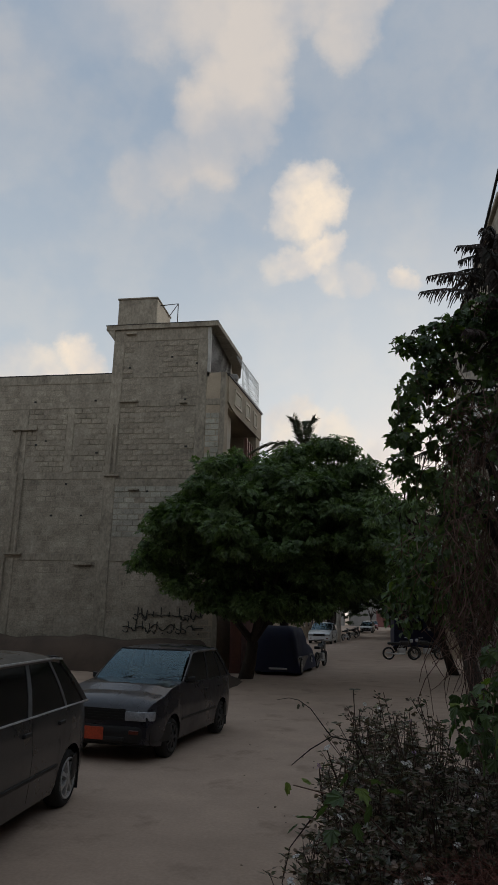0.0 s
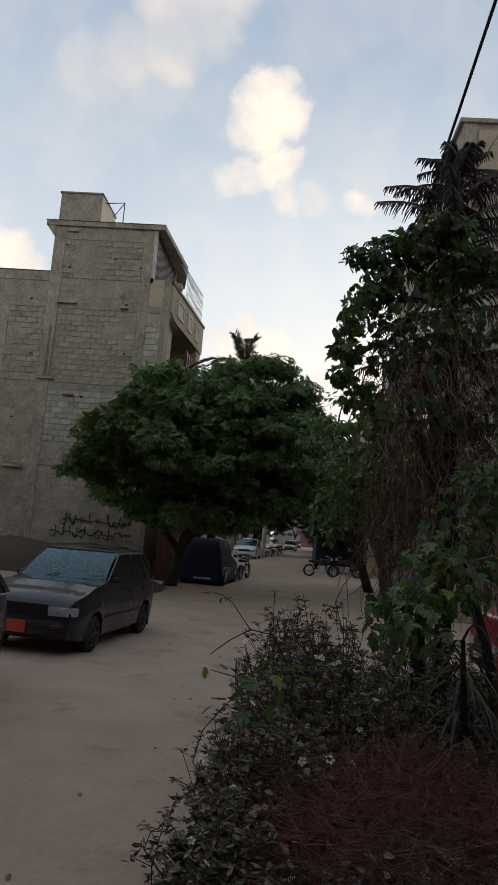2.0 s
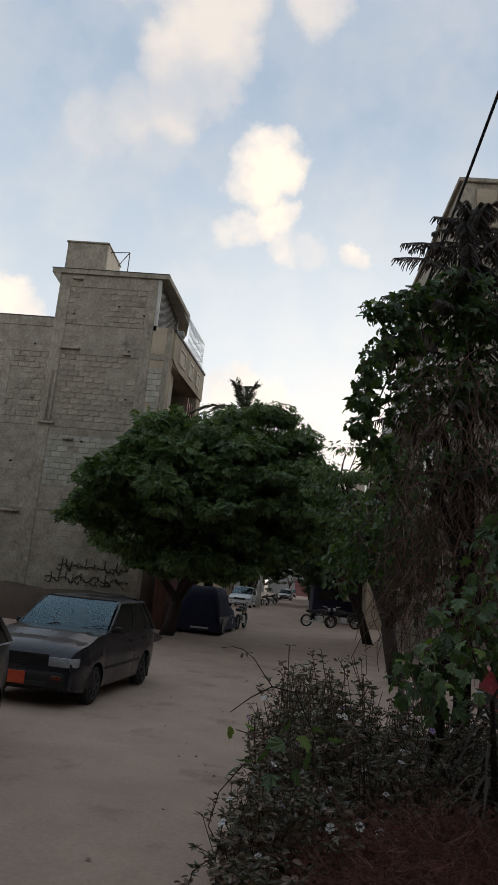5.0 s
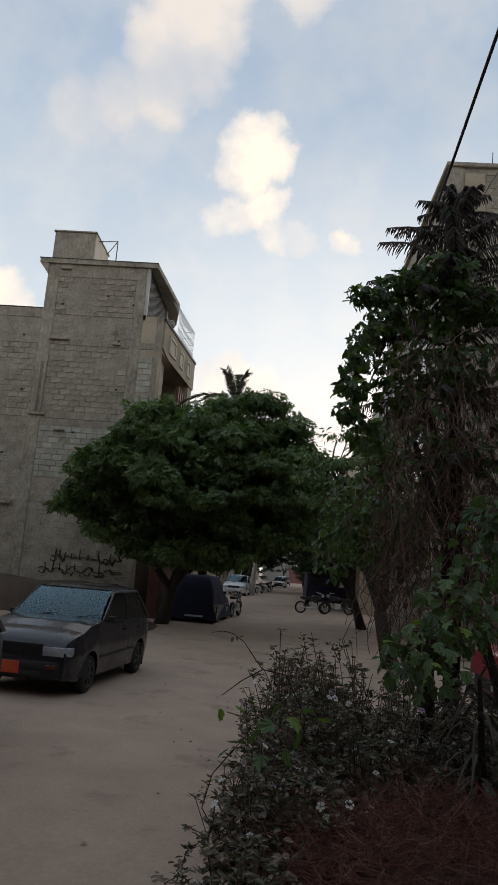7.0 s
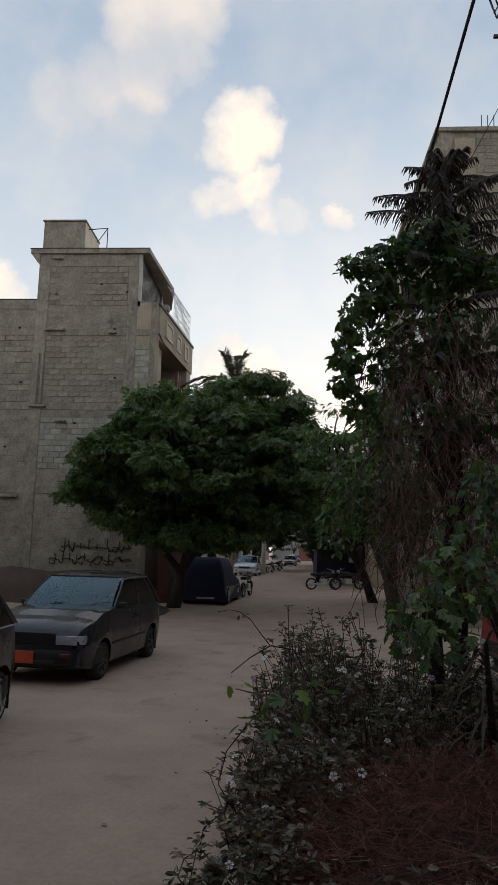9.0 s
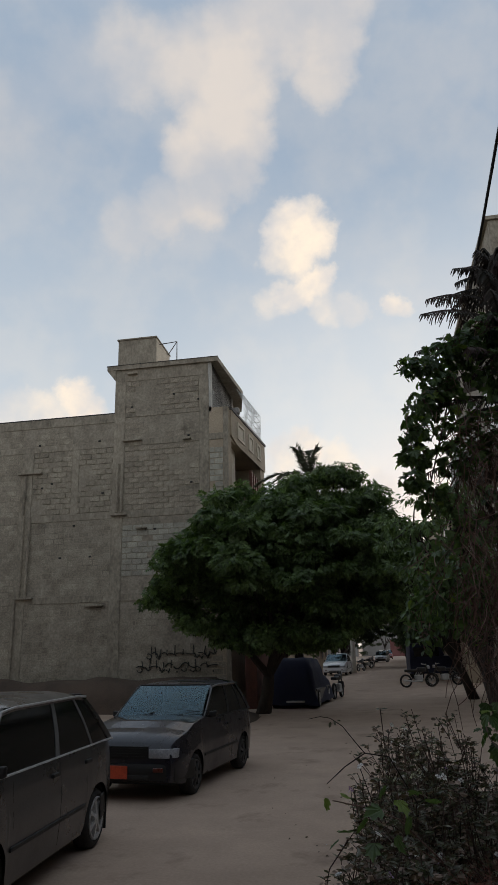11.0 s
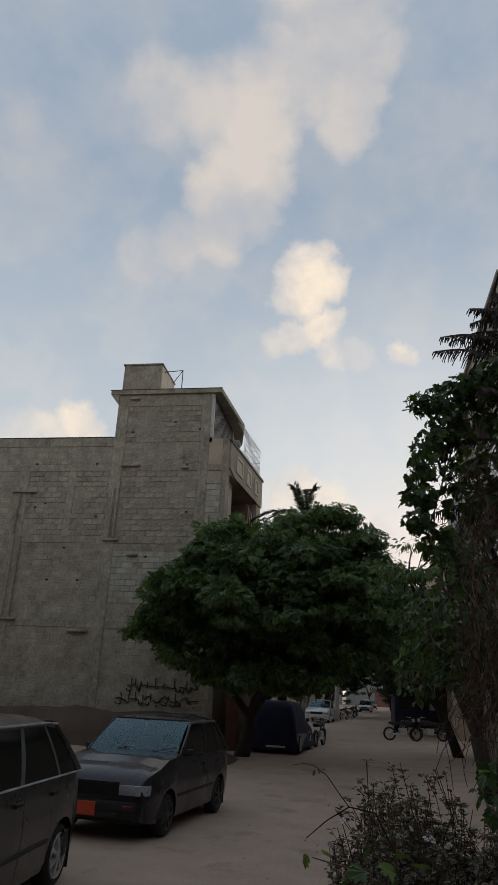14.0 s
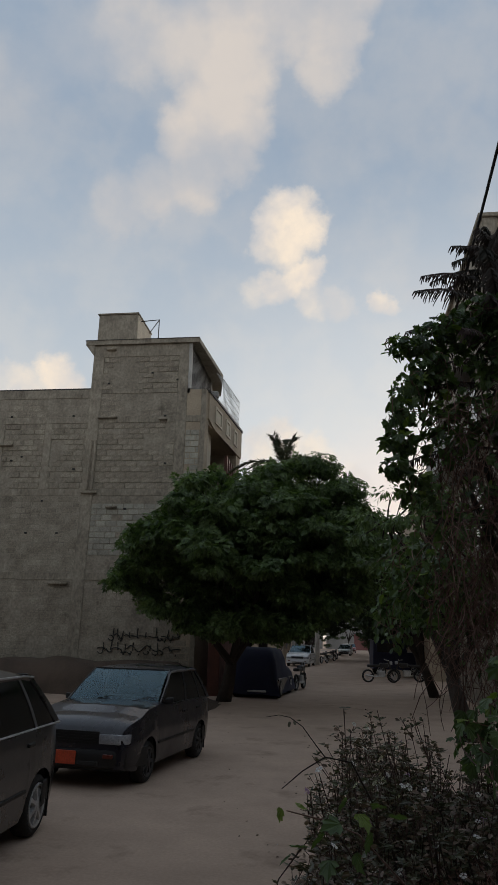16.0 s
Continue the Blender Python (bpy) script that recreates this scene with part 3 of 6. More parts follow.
    for x0, x1, z0, z1 in ((-9.42, -8.98, 0, 12.8), (-5.98, -5.6, 3.9, 12.3), (-5.05, XC + .003, 0, 10.9), (-13.2, -12.72, 0, 9.6), (-17.0, -16.6, 0, 10.62), (-20.9, -20.5, 0, 10.62), (-11.1, -10.8, 7.0, 9.6)):
        P("column", bevelled(Geo().box(x0, x1, WY - .03, WY + .1, z0, z1), .012, 1), "concrete")
    for x, z0, z1 in ((-9.02, 7.0, 8.9), (-9.2, 7.0, 8.9), (-12.7, 3.98, 7.0), (-12.95, 3.98, 7.0), (-13.1, .9, 3.8), (-13.0, 7.1, 8.7)):
        P("drain_pipe", Geo().tube([(x, WY - .07, z0), (x, WY - .07, z1)], .05, 6), "concrete")
    for x0, x1, z in ((-9.4, -8.8, 6.9), (-13.1, -12.4, 3.95), (-13.3, -12.3, 8.75), (-9.0, -8.25, 9.8), (-8.9, -8.5, 12.6), (-6.6, -6.3, 9.7), (-8.4, -8.0, 6.35), (-10.3, -9.6, 3.6)):
        P("ledge", bevelled(Geo().box(x0, x1, WY - .17, WY, z - .035, z + .035), .01, 1), "concrete")
    rnd = random.Random(4)
    # black chips stand in for the dark inside small putlog holes
    for x, z in ((-8.7, 11.2), (-6.0, 11.3), (-6.4, 9.85), (-7.0, 11.6), (-11.9, 8.3), (-12.3, 8.15), (-9.8, 7.8), (-6.3, 8.0), (-11.4, 5.4), (-10.2, 5.4), (-14.5, 5.4), (-10.0, 9.9), (-12.5, 9.9), (-15.1, 8.0), (-10.9, 6.6), (-7.7, 6.3)):
        P("putlog_stub", bevelled(Geo().box(x - .045, x + .03 + .03 * rnd.random(), WY - .05, WY, z - .035, z + .03), .008, 1), "ink")
    # block infill, panel by panel: how proud the blocks stand of the mortar
    panels = ((-8.97, -5.99, 10.96, 12.29, .022, "b"), (-8.97, -5.99, 9.87, 10.77, .004, "b"), (-8.97, -5.99, 7.06, 9.59, .018, "b"), (-5.59, -5.06, 7.06, 9.3, .02, "p"),
              (-8.97, -5.06, 4.6, 6.5, .02, "p"), (-8.97, -5.06, .9, 3.7, .005, "b"), (-12.7, -9.43, 7.06, 9.59, .02, "b"), (-16.59, -13.21, 7.06, 9.59, .008, "b"),
              (-12.7, -9.43, 9.87, 10.61, .005, "b"), (-16.59, -13.21, 9.87, 10.61, .005, "b"), (-12.7, -9.43, 4.0, 6.77, .004, "b"), (-16.59, -13.21, 4.0, 6.77, .008, "b"),
              (-12.7, -9.43, .9, 3.7, .008, "b"), (-16.59, -13.21, .9, 3.7, .008, "b"), (-20.49, -17.01, .9, 9.5, .008, "b"))
    rest, pale, shared, count = Geo(), Geo(), {}, 0

    def block(g, x0, x1, z0, z1, d):
        e = .011
        g.add([(x0, WY + .01, z0), (x1, WY + .01, z0), (x1, WY + .01, z1), (x0, WY + .01, z1), (x0 + e, WY - d, z0 + e), (x1 - e, WY - d, z0 + e), (x1 - e, WY - d, z1 - e), (x0 + e, WY - d, z1 - e)],
              [(4, 5, 6, 7), (0, 1, 5, 4), (1, 2, 6, 5), (2, 3, 7, 6), (3, 0, 4, 7)])

    for x0, x1, z0, z1, d, sort in panels:
        rows = int((z1 - z0) / .205)
        h = (z1 - z0) / rows
        for r in range(rows):
            x = x0 - (.2 if r % 2 else 0)
            while x < x1 - .06:
                a, b = max(x, x0) + .007, min(x + .4, x1) - .007
                x += .4
                if b - a < .08 or rnd.random() < .05 or (sort == "b" and noise.noise((a * .7, r * .16 + z0, 2.5)) > .24):
                    continue
                dd = d * rnd.uniform(.55, 1.4)
                if x0 > -9 and z0 > 7 and sort == "b" and b - a > .37 and count < 290:
                    key = int(dd * 400)
                    if key not in shared:
                        k = Geo()
                        block(k, -.193, .193, -h / 2 + .007, h / 2 - .007, dd)
                        k.v = [(p[0], p[1] - WY, p[2]) for p in k.v]
                        shared[key] = k.mesh("block")
                        shared[key].materials.append(M["block1"])
                    ob = P("block", shared[key], "block1")
                    ob.location = ((a + b) / 2, WY, z0 + (r + .5) * h)
                    count += 1
                else:
                    block(pale if sort == "p" else rest, a, b, z0 + r * h + .007, z0 + (r + 1) * h - .007, dd)
    P("block_infill", rest, "block", kind="stuff")
    P("pale_block_infill", pale, "pale_block", kind="stuff")
    # wall writing that cannot be read, as plain painted bars
    gr = Geo()
    for zc, xa, xb in ((1.86, -7.9, -5.5), (1.42, -8.3, -5.5)):
        x = xa
        while x < xb:
            w = rnd.uniform(.14, .34)
            n = 7
            bow, tilt = rnd.uniform(-.16, .16), rnd.uniform(-.08, .08)
            gr.tube([(x + w * i / n, WY - .028, zc + bow * math.sin(math.pi * i / n) + tilt * i / n) for i in range(n + 1)], .022, 4)
            if rnd.random() < .7:
                h, k = rnd.uniform(.16, .38), rnd.uniform(-.06, .06)
                gr.tube([(x + w * .8 + k * i / 4, WY - .028, zc - .05 + h * i / 4) for i in range(5)], .02, 4)
            if rnd.random() < .5:
                q = rnd.uniform(.06, .1)
                gr.tube([(x + w * .4 + q * math.cos(a), WY - .028, zc - .1 + q * .7 * math.sin(a)) for a in [3 + i * .6 for i in range(8)]], .018, 4)
            if rnd.random() < .5:
                gr.box(x + w * .4, x + w * .4 + .05, WY - .03, WY - .02, zc - .2, zc - .155)
            x += w + rnd.uniform(-.04, .05)
    P("painted_scrawl", gr, "ink", label="black painted scrawl bars on the wall", kind="stuff")
    return house


block_house()


def low_bank():
    g = Geo()
    n = 60
    prof = ((-.9, 0), (-.75, .55), (-.45, .95), (0, 1.08), (.6, 1.05))
    rnd = random.Random(2)
    for i in range(n + 1):
        x = -30 + i * 25.1 / n
        for dy, z in prof:
            k = noise.noise((x * .8, dy * 2, 5))
            g.v.append((x, 23.4 + dy + .15 * k, max(0, z * (1 + .14 * k) * (1 if i < n else .5)) - .02))
    m = len(prof)
    g.f = [(i * m + j, (i + 1) * m + j, (i + 1) * m + j + 1, i * m + j + 1) for i in range(n) for j in range(m - 1)]
    tagged(part("earth_bank", g, "soil", smooth=True), "dark brown earth bank heaped along the house wall", "bank", kind="structure")
    g = Geo()
    for i in range(13):
        for j in range(13):
            u, v = i / 12 * 2 - 1, j / 12 * 2 - 1
            h = max(0, 1 - u * u - v * v) * .38 * (1 + .4 * noise.noise((u * 3, v * 3, 1)))
            g.v.append((-4.6 + u * 1.25, 19.6 + v * 3.4, h - .01))
    g.f = [(i * 13 + j, (i + 1) * 13 + j, (i + 1) * 13 + j + 1, i * 13 + j + 1) for i in range(12) for j in range(12)]
    tagged(part("soil_mound", g, "soil", smooth=True), "low mound of brown soil at the road's edge", "mound", kind="structure")


low_bank()


def front_gate():
    wall = thing("boundary_wall", "red-brown boundary wall with a metal gate under the tree", "wall", (-4.2, 26, 0))
    part("wall_panel", bevelled(Geo().box(-.12, .12, -2.0, 1.2, 0, 2.7).box(-.2, .2, -2.05, -1.7, 0, 2.9), .02, 1), "redbrown", wall)
    gate = part("gate", Geo().box(-.06, .06, 1.2, 4.2, .1, 2.4), "steel", wall, "dark metal gate")
    g = Geo()
    for k in range(8):
        g.box(.06, .09, 1.3 + k * .38, 1.38 + k * .38, .1, 2.4)
    part("gate_rib", g, "steel", gate)


front_gate()


# ---- the tall house across the road ----
RY, RX, RZ = 18.5, 4.33, 14.0


def right_house():
    house = thing("house", "tall bare block house with balconies over the street", "building", (RX + 6, RY, 0))
    inv = Matrix.Translation((-RX - 6, -RY, 0))

    def P(name, geo, mat, label="", kind=""):
        ob = part(name, geo, mat, house, label, kind=kind)
        ob.matrix_parent_inverse = inv
        return ob

    P("wall", Geo().box(RX, RX + 14, RY, RY + 11, 0, RZ), "mortar", "bare block gable wall")
    P("coping", bevelled(Geo().box(RX - .12, RX + 14.1, RY - .1, RY + 11.1, RZ, RZ + .14), .02, 1), "concrete")
    P("beam", Geo().box(RX, RX + 14, RY - .022, RY, 10.9, 11.2), "concrete")
    P("beam", Geo().box(RX, RX + 14, RY - .022, RY, 7.6, 7.9), "concrete")
    P("beam", Geo().box(RX, RX + 14, RY - .022, RY, 4.3, 4.6), "concrete")
    P("column", Geo().box(RX - .003, RX + .35, RY - .03, RY, 0, RZ), "concrete")
    P("column", Geo().box(RX + 4.4, RX + 4.8, RY - .03, RY, 0, RZ), "concrete")
    P("recess_panel", bevelled(Geo().box(RX + .42, RX + 1.0, RY - .05, RY, 12.6, RZ - .2), .01, 1), "tan", "tan plaster patch near the roof")
    g, rnd = Geo(), random.Random(8)
    for z0, z1, d in ((11.25, 14.2, .012), (7.95, 10.85, .010), (4.65, 7.55, .006), (.3, 4.25, .005)):
        rows = int((z1 - z0) / .205)
        h = (z1 - z0) / rows
        for x0, x1 in ((RX + (1.05 if z0 > 11 else .38), RX + 4.38), (RX + 4.82, RX + 9)):
            for r in range(rows):
                x = x0 - (.2 if r % 2 else 0)
                while x < x1 - .1:
                    a, b = max(x, x0) + .007, min(x + .4, x1) - .007
                    x += .4
                    if b - a < .08 or rnd.random() < .1:
                        continue
                    y1 = RY - d * rnd.uniform(.4, 1.4)
                    za, zb = z0 + r * h + .007, z0 + (r + 1) * h - .007
                    g.add([(a, RY, za), (b, RY, za), (b, RY, zb), (a, RY, zb), (a + .006, y1, za + .006), (b - .006, y1, za + .006), (b - .006, y1, zb - .006), (a + .006, y1, zb - .006)],
                          [(4, 5, 6, 7), (0, 1, 5, 4), (1, 2, 6, 5), (2, 3, 7, 6), (3, 0, 4, 7)])
    P("block_infill", g, "block", kind="stuff")
    for k in range(3):
        P("starter_bar", Geo().tube([(RX + 1.3 + k * .18, RY + .3, RZ + .1), (RX + 1.32 + k * .18, RY + .3, RZ + .75)], .014, 4), "steel")
    for z in (4.5, 7.8):
        P("balcony", bevelled(Geo().box(RX - .85, RX, RY + 1.2, RY + 8.5, z - .15, z).box(RX - .85, RX - .75, RY + 1.2, RY + 8.5, z, z + .95), .02, 1), "whitewash", "whitewashed balcony slab and parapet")
        P("window", Geo().box(RX - .03, RX, RY + 2.5, RY + 4, z + .5, z + 2.2), "tint", "dark street window")
        P("awning", Geo().prism([(RX - .7, z + 2.35), (RX, z + 2.6), (RX, z + 2.5)], RY + 2.2, RY + 4.4), "grey_wall")


right_house()


def far_street():
    """What closes the street beyond the tree."""
    for k, (x0, x1, y0, y1, z, mt, lab) in enumerate((
            (-22, -6.5, 34, 48, 8.5, "grey_wall", "plain grey plastered house behind the street tree"),
            (-20, -5.0, 60, 76, 9.5, "tan", "cream plastered house further down the street"),
            (-22, -5.0, 88, 110, 10.5, "grey_wall", "grey plastered house further down the street"),
            (4.6, 18, 38, 55, 9.5, "tan", "cream plastered house past the parked pickup"),
            (5.0, 18, 62, 84, 10.5, "grey_wall", "grey plastered house down the street"),
            (5.5, 19, 92, 120, 9.0, "tan", "tan plastered house down the street"))):
        h = thing("house", lab, "building", ((x0 + x1) / 2, y0, 0))
        inv = Matrix.Translation((-(x0 + x1) / 2, -y0, 0))
        sx = x1 if x1 < 0 else x0
        o = 1 if x1 < 0 else -1
        pieces = [("wall", Geo().box(x0, x1, y0, y1, 0, z), mt), ("roof", bevelled(Geo().box(x0 - .2, x1 + .2, y0 - .2, y1 + .2, z, z + .25), .03, 1), "concrete")]
        for fl in range(int(z // 3.1)):
            for j in range(3):
                yy = y0 + 2 + j * (y1 - y0 - 4) / 2.4
                pieces.append(("window", Geo().box(min(sx, sx + o * .04), max(sx, sx + o * .04), yy, yy + 1.4, fl * 3.1 + 1.0, fl * 3.1 + 2.3), "tint"))
            for j in range(2):
                xx = x0 + 2 + j * (x1 - x0) * .45
                pieces.append(("window", Geo().box(xx, xx + 1.5, y0 - .04, y0, fl * 3.1 + 1.0, fl * 3.1 + 2.3), "tint"))
        for n, gg, mm in pieces:
            part(n, gg, mm, h).matrix_parent_inverse = inv
    w = thing("boundary_wall", "dull pink wall closing the far end of the street", "wall", (5.2, 155, 0))
    part("wall_panel", bevelled(Geo().box(-2, 1.8, 0, .4, 0, 3.2).box(-2.05, 1.85, -.1, .5, 3.2, 3.35), .03, 1), "pinkwall", w)
    h = thing("house", "grey houses closing the far end of the street", "building", (2, 165, 0))
    part("wall", Geo().box(-40, -6, 0, 10, 0, 9).box(-5, 9, 2, 12, 0, 7).box(10, 45, 0, 10, 0, 10), "grey_wall", h)
    part("roof", Geo().box(-40.3, -5.8, -.3, 10.3, 9, 9.3).box(-5.2, 9.2, 1.8, 12.2, 7, 7.3).box(9.8, 45.2, -.2, 10.2, 10, 10.3), "concrete", h)
    # whitewashed pole on the left verge
    p = thing("utility_pole", "whitewashed concrete utility pole at the road side", "pole", (-1.75, 57, 0))
    part("shaft", Geo().tube([(0, 0, 0), (0, 0, 4), (0, 0, 7.5)], [.2, .17, .12], 10), "whitewash", p, smooth=True)
    part("cross_arm", bevelled(Geo().box(-.7, .7, -.06, .06, 6.9, 7.02), .01, 1), "steel", p)
    # unseen houses added behind and beside the camera: block sky light, close the road
    for x0, x1, y0, y1, z, lab in ((-16, 18, -12, -1.8, 9.0, "unseen plain plastered house added to shade the near road side"), (-24, -10.8, -1, 13.5, 8.5, "unseen plain plastered house added to shade the parking place"), (9, 20, -1, 15, 10, "unseen plain plastered house added to shade the hedge")):
        b = thing("house", lab, "building", ((x0 + x1) / 2, y0, 0))
        w = (x1 - x0) / 2
        part("wall", Geo().box(-w, w, 0, y1 - y0, 0, z), "grey_wall", b)
        part("roof", Geo().box(-w - .1, w + .1, -.1, y1 - y0 + .1, z, z + .25), "concrete", b)


far_street()


# ---- cars ----
def arc(cx, cz, r, a0, a1, n=8):
    return [(cx + r * math.cos(radians(a0 + (a1 - a0) * i / n)), cz + r * math.sin(radians(a0 + (a1 - a0) * i / n))) for i in range(n + 1)]


def wheel_geo(r, wide, spokes=7):
    """Meshes of a tyre and a rim whose outer face looks along -y."""
    tyre = Geo().lathe([(r * .70, -wide / 2 + .01), (r * .74, -wide / 2 - .002), (r * .85, -wide / 2 - .01), (r * .93, -wide / 2 + .004), (r * .985, -wide * .36), (r, -wide * .2), (r, wide * .2), (r * .985, wide * .36), (r * .93, wide / 2), (r * .7, wide / 2)], "y", 32)
    dish = Geo().lathe([(r * .72, -wide / 2 + .012), (r * .66, -wide / 2 + .03), (.001, -wide / 2 + .04)], "y", 28)
    rim = Geo().lathe([(r * .72, -wide / 2 + .012), (r * .715, -wide / 2 - .01), (r * .68, -wide / 2 - .012), (r * .61, -wide / 2 - .002), (r * .60, -wide / 2 + .02)], "y", 32)
    for k in range(spokes):
        a = 2 * math.pi * k / spokes
        c, s = math.cos(a), math.sin(a)
        pts = []
        for dy, add in ((-wide / 2 - .012, 0), (-wide / 2 + .03, .006)):
            for rr, hw, dd in ((r * .14, .020, -.006), (r * .42, .013, 0), (r * .66, .026, .006)):
                for q in (-1, 1):
                    pts.append((c * rr - s * (hw + add) * q, dy + dd, s * rr + c * (hw + add) * q))
        rim.add(pts, [(0, 1, 3, 2), (2, 3, 5, 4), (0, 2, 8, 6), (2, 4, 10, 8), (1, 7, 9, 3), (3, 9, 11, 5)])
    rim.lathe([(r * .24, -wide / 2 + .02), (r * .22, -wide / 2 - .014), (r * .15, -wide / 2 - .022), (.001, -wide / 2 - .024)], "y", 16)
    return tyre.mesh("tyre", True), rim.mesh("rim", "edges"), dish.mesh("brake_dish")


def glide(points, x):
    """A smooth curve through (x, value) points."""
    for (x0, a), (x1, b) in zip(points, points[1:]):
        if x <= x1:
            t = max(0, (x - x0) / (x1 - x0))
            return a + (b - a) * t
    return points[-1][1]


def car(label, at, heading, paint, L=3.45, W=1.55, Hh=1.36, base=2.18, front=.72, r=.27, belt=.84, hood=.80, cowl=None, cowl_z=None, ws=.62, rear_top=.22, rear_base=.06, group="", trim_line="trim", rim="alloy",
        boot=0.0, plate="orange", nose=.52, pillar="trim", roof_strip=None, q_lean=.12, bumper="trim"):
    """A hatchback or saloon: x forward from the rear bumper 0 to L, y to its left."""
    root = thing("car", label, "car", m=pose(at[0], at[1], 0, 0, 0, heading), group=group)

    def P(name, geo, mat, parent=root, lab="", smooth=False):
        if not isinstance(geo, bpy.types.Mesh):
            geo.v = [(p[0] - L / 2, p[1], p[2]) for p in geo.v]
        return part(name, geo, mat, parent, lab, smooth)

    xf = L - front
    xr = xf - base
    cowl = cowl if cowl is not None else xf - .32
    cowl_z = cowl_z or belt + .02
    wr, sill = r + .05, .2
    tops = [(0, belt - .2), (.03, belt - .1), (.08, belt - .03), (.16, belt), (cowl - .35, belt + .005), (cowl - .05, cowl_z - .012), (cowl + .05, cowl_z - .012), ((cowl + L) / 2 - .1, (cowl_z + hood) / 2 + .012), (L - .42, hood + .005), (L - .24, hood - .03), (L - .12, hood - .07), (L - .05, hood - .115), (L, nose + .1)]
    if boot:
        tops[1:4] = [(.04, belt - .06), (.12, belt - .01), (.2, belt)]
    xs = sorted(set([round(L * i / 60, 4) for i in range(61)] + [.01, .025, .05, L - .01, L - .025, L - .045] + [round(c + wr * math.cos(radians(a)), 4) for c in (xf, xr) for a in range(0, 181, 9)]))
    prof = [(0, .958), (.12, .975), (.3, .992), (.5, 1.0), (.6, 1.002), (.64, .99), (.8, .982), (.93, .968), (1.0, .945)]
    deck = [(.915, .004), (.86, .010), (.78, .013), (.72, .026), (.5, .034), (.25, .038), (0, .04)]
    g, rows = Geo(), []
    for x in xs:
        zt = glide(tops, x)
        zb = sill + (.05 * max(0, (x - L + .25) / .25) + .08 * max(0, (.3 - x) / .3))
        for c in (xf, xr):
            if abs(x - c) < wr:
                zb = max(zb, r + math.sqrt(max(0, wr * wr - (x - c) ** 2)))
        e1, e0 = max(0, (x - L + .5) / .5), max(0, (.4 - x) / .4)
        hw = W / 2 * (1 - .13 * e1 ** 3 - .10 * e0 ** 3)
        flare = max(0, 1 - min(abs(x - xf), abs(x - xr)) / (wr + .1)) ** .5 * .012
        half = []
        for u, k in prof:
            z = zb + (zt - .012 - zb) * u
            ab = (z - sill) / max(.05, zt - sill)
            half.append((hw * glide(prof, ab) * (k if u == 1 else 1) / (glide(prof, 1.0) if u == 1 else 1) + flare * (1 - u), z))
        for k, dz in deck:
            f = 1 - max(e1, e0) ** 2 * .6
            half.append((hw * k, zt - .012 + (dz + .006) * f))
        ring = [(x, y, z) for y, z in half] + [(x, -y, z) for y, z in half[-2::-1]]
        rows.append(ring)
    m = len(rows[0])
    for ring in rows:
        g.v.extend(ring)
    for i in range(len(rows) - 1):
        for j in range(m - 1):
            g.f.append((i * m + j, (i + 1) * m + j, (i + 1) * m + j + 1, i * m + j + 1))
    g.f.append(tuple(range(m)))
    g.f.append(tuple(range(len(rows) * m - 1, (len(rows) - 1) * m - 1, -1)))
    body = P("body", g, paint, smooth="edges")
    P("underbody", Geo().box(.25, xr - wr, -W / 2 + .1, W / 2 - .1, sill + .03, .4).box(xr - wr, xf + wr, -W / 2 + .24, W / 2 - .24, sill - .02, .5).box(xr + wr, xf - wr, -W / 2 + .06, W / 2 - .06, sill - .02, .4).box(xf + wr, L - .12, -W / 2 + .14, W / 2 - .14, sill, .4), "ink", body, "black underside")
    for c in (xf, xr):
        for s in (-1, 1):
            w = Geo()
            n = 14
            for k in range(n + 1):
                a = math.pi * k / n
                for y in (W / 2 - .035, W / 2 - .26):
                    w.v.append((c + (wr + .004) * math.cos(a), s * y, r + (wr + .004) * math.sin(a)))
            w.f = [(2 * k, 2 * k + 2, 2 * k + 3, 2 * k + 1) for k in range(n)] + [tuple(2 * k + 1 for k in range(n + 1))]
            P("wheel_arch", w, "ink", body)

    # cabin: posts, roof and glass
    wb, wt = W / 2 * .94 - .012, W / 2 - .165
    fb, ft = (cowl + .02, cowl_z - .02), (cowl - ws, Hh - .055)
    rb, rt = (rear_base + boot + .02, belt - .01), (rear_base + boot + rear_top, Hh - .06)
    rg = Geo()
    nx, ny = 18, 14
    for i in range(nx + 1):
        u = i / nx
        x = rt[0] - .05 + (ft[0] + .05 - rt[0] + .05) * u
        for j in range(ny + 1):
            v = j / ny * 2 - 1
            drop = .05 * abs(v) ** 5 + .02 * v * v + .045 * max(0, (u - .82) / .18) ** 2 + .05 * max(0, (.15 - u) / .15) ** 2
            rg.v.append((x, (wt + .028) * v, Hh - drop))
    rg.f = [(i * (ny + 1) + j, (i + 1) * (ny + 1) + j, (i + 1) * (ny + 1) + j + 1, i * (ny + 1) + j + 1) for i in range(nx) for j in range(ny)]
    k = len(rg.v)
    rg.v += [(p[0], p[1] * .98, p[2] - .025) for p in rg.v]
    rg.f += [tuple(q + k for q in f[::-1]) for f in rg.f]
    edge = [i * (ny + 1) for i in range(nx + 1)] + [nx * (ny + 1) + j for j in range(1, ny + 1)] + [i * (ny + 1) + ny for i in range(nx - 1, -1, -1)] + [j for j in range(ny - 1, 0, -1)]
    rg.f += [(edge[i], edge[i - 1], edge[i - 1] + k, edge[i] + k) for i in range(len(edge))]
    P("roof", rg, paint, smooth="edges")

    def lerp(a, b, t):
        return tuple(p + (q - p) * t for p, q in zip(a, b))

    mid = rb[0] + (fb[0] - rb[0]) * .50
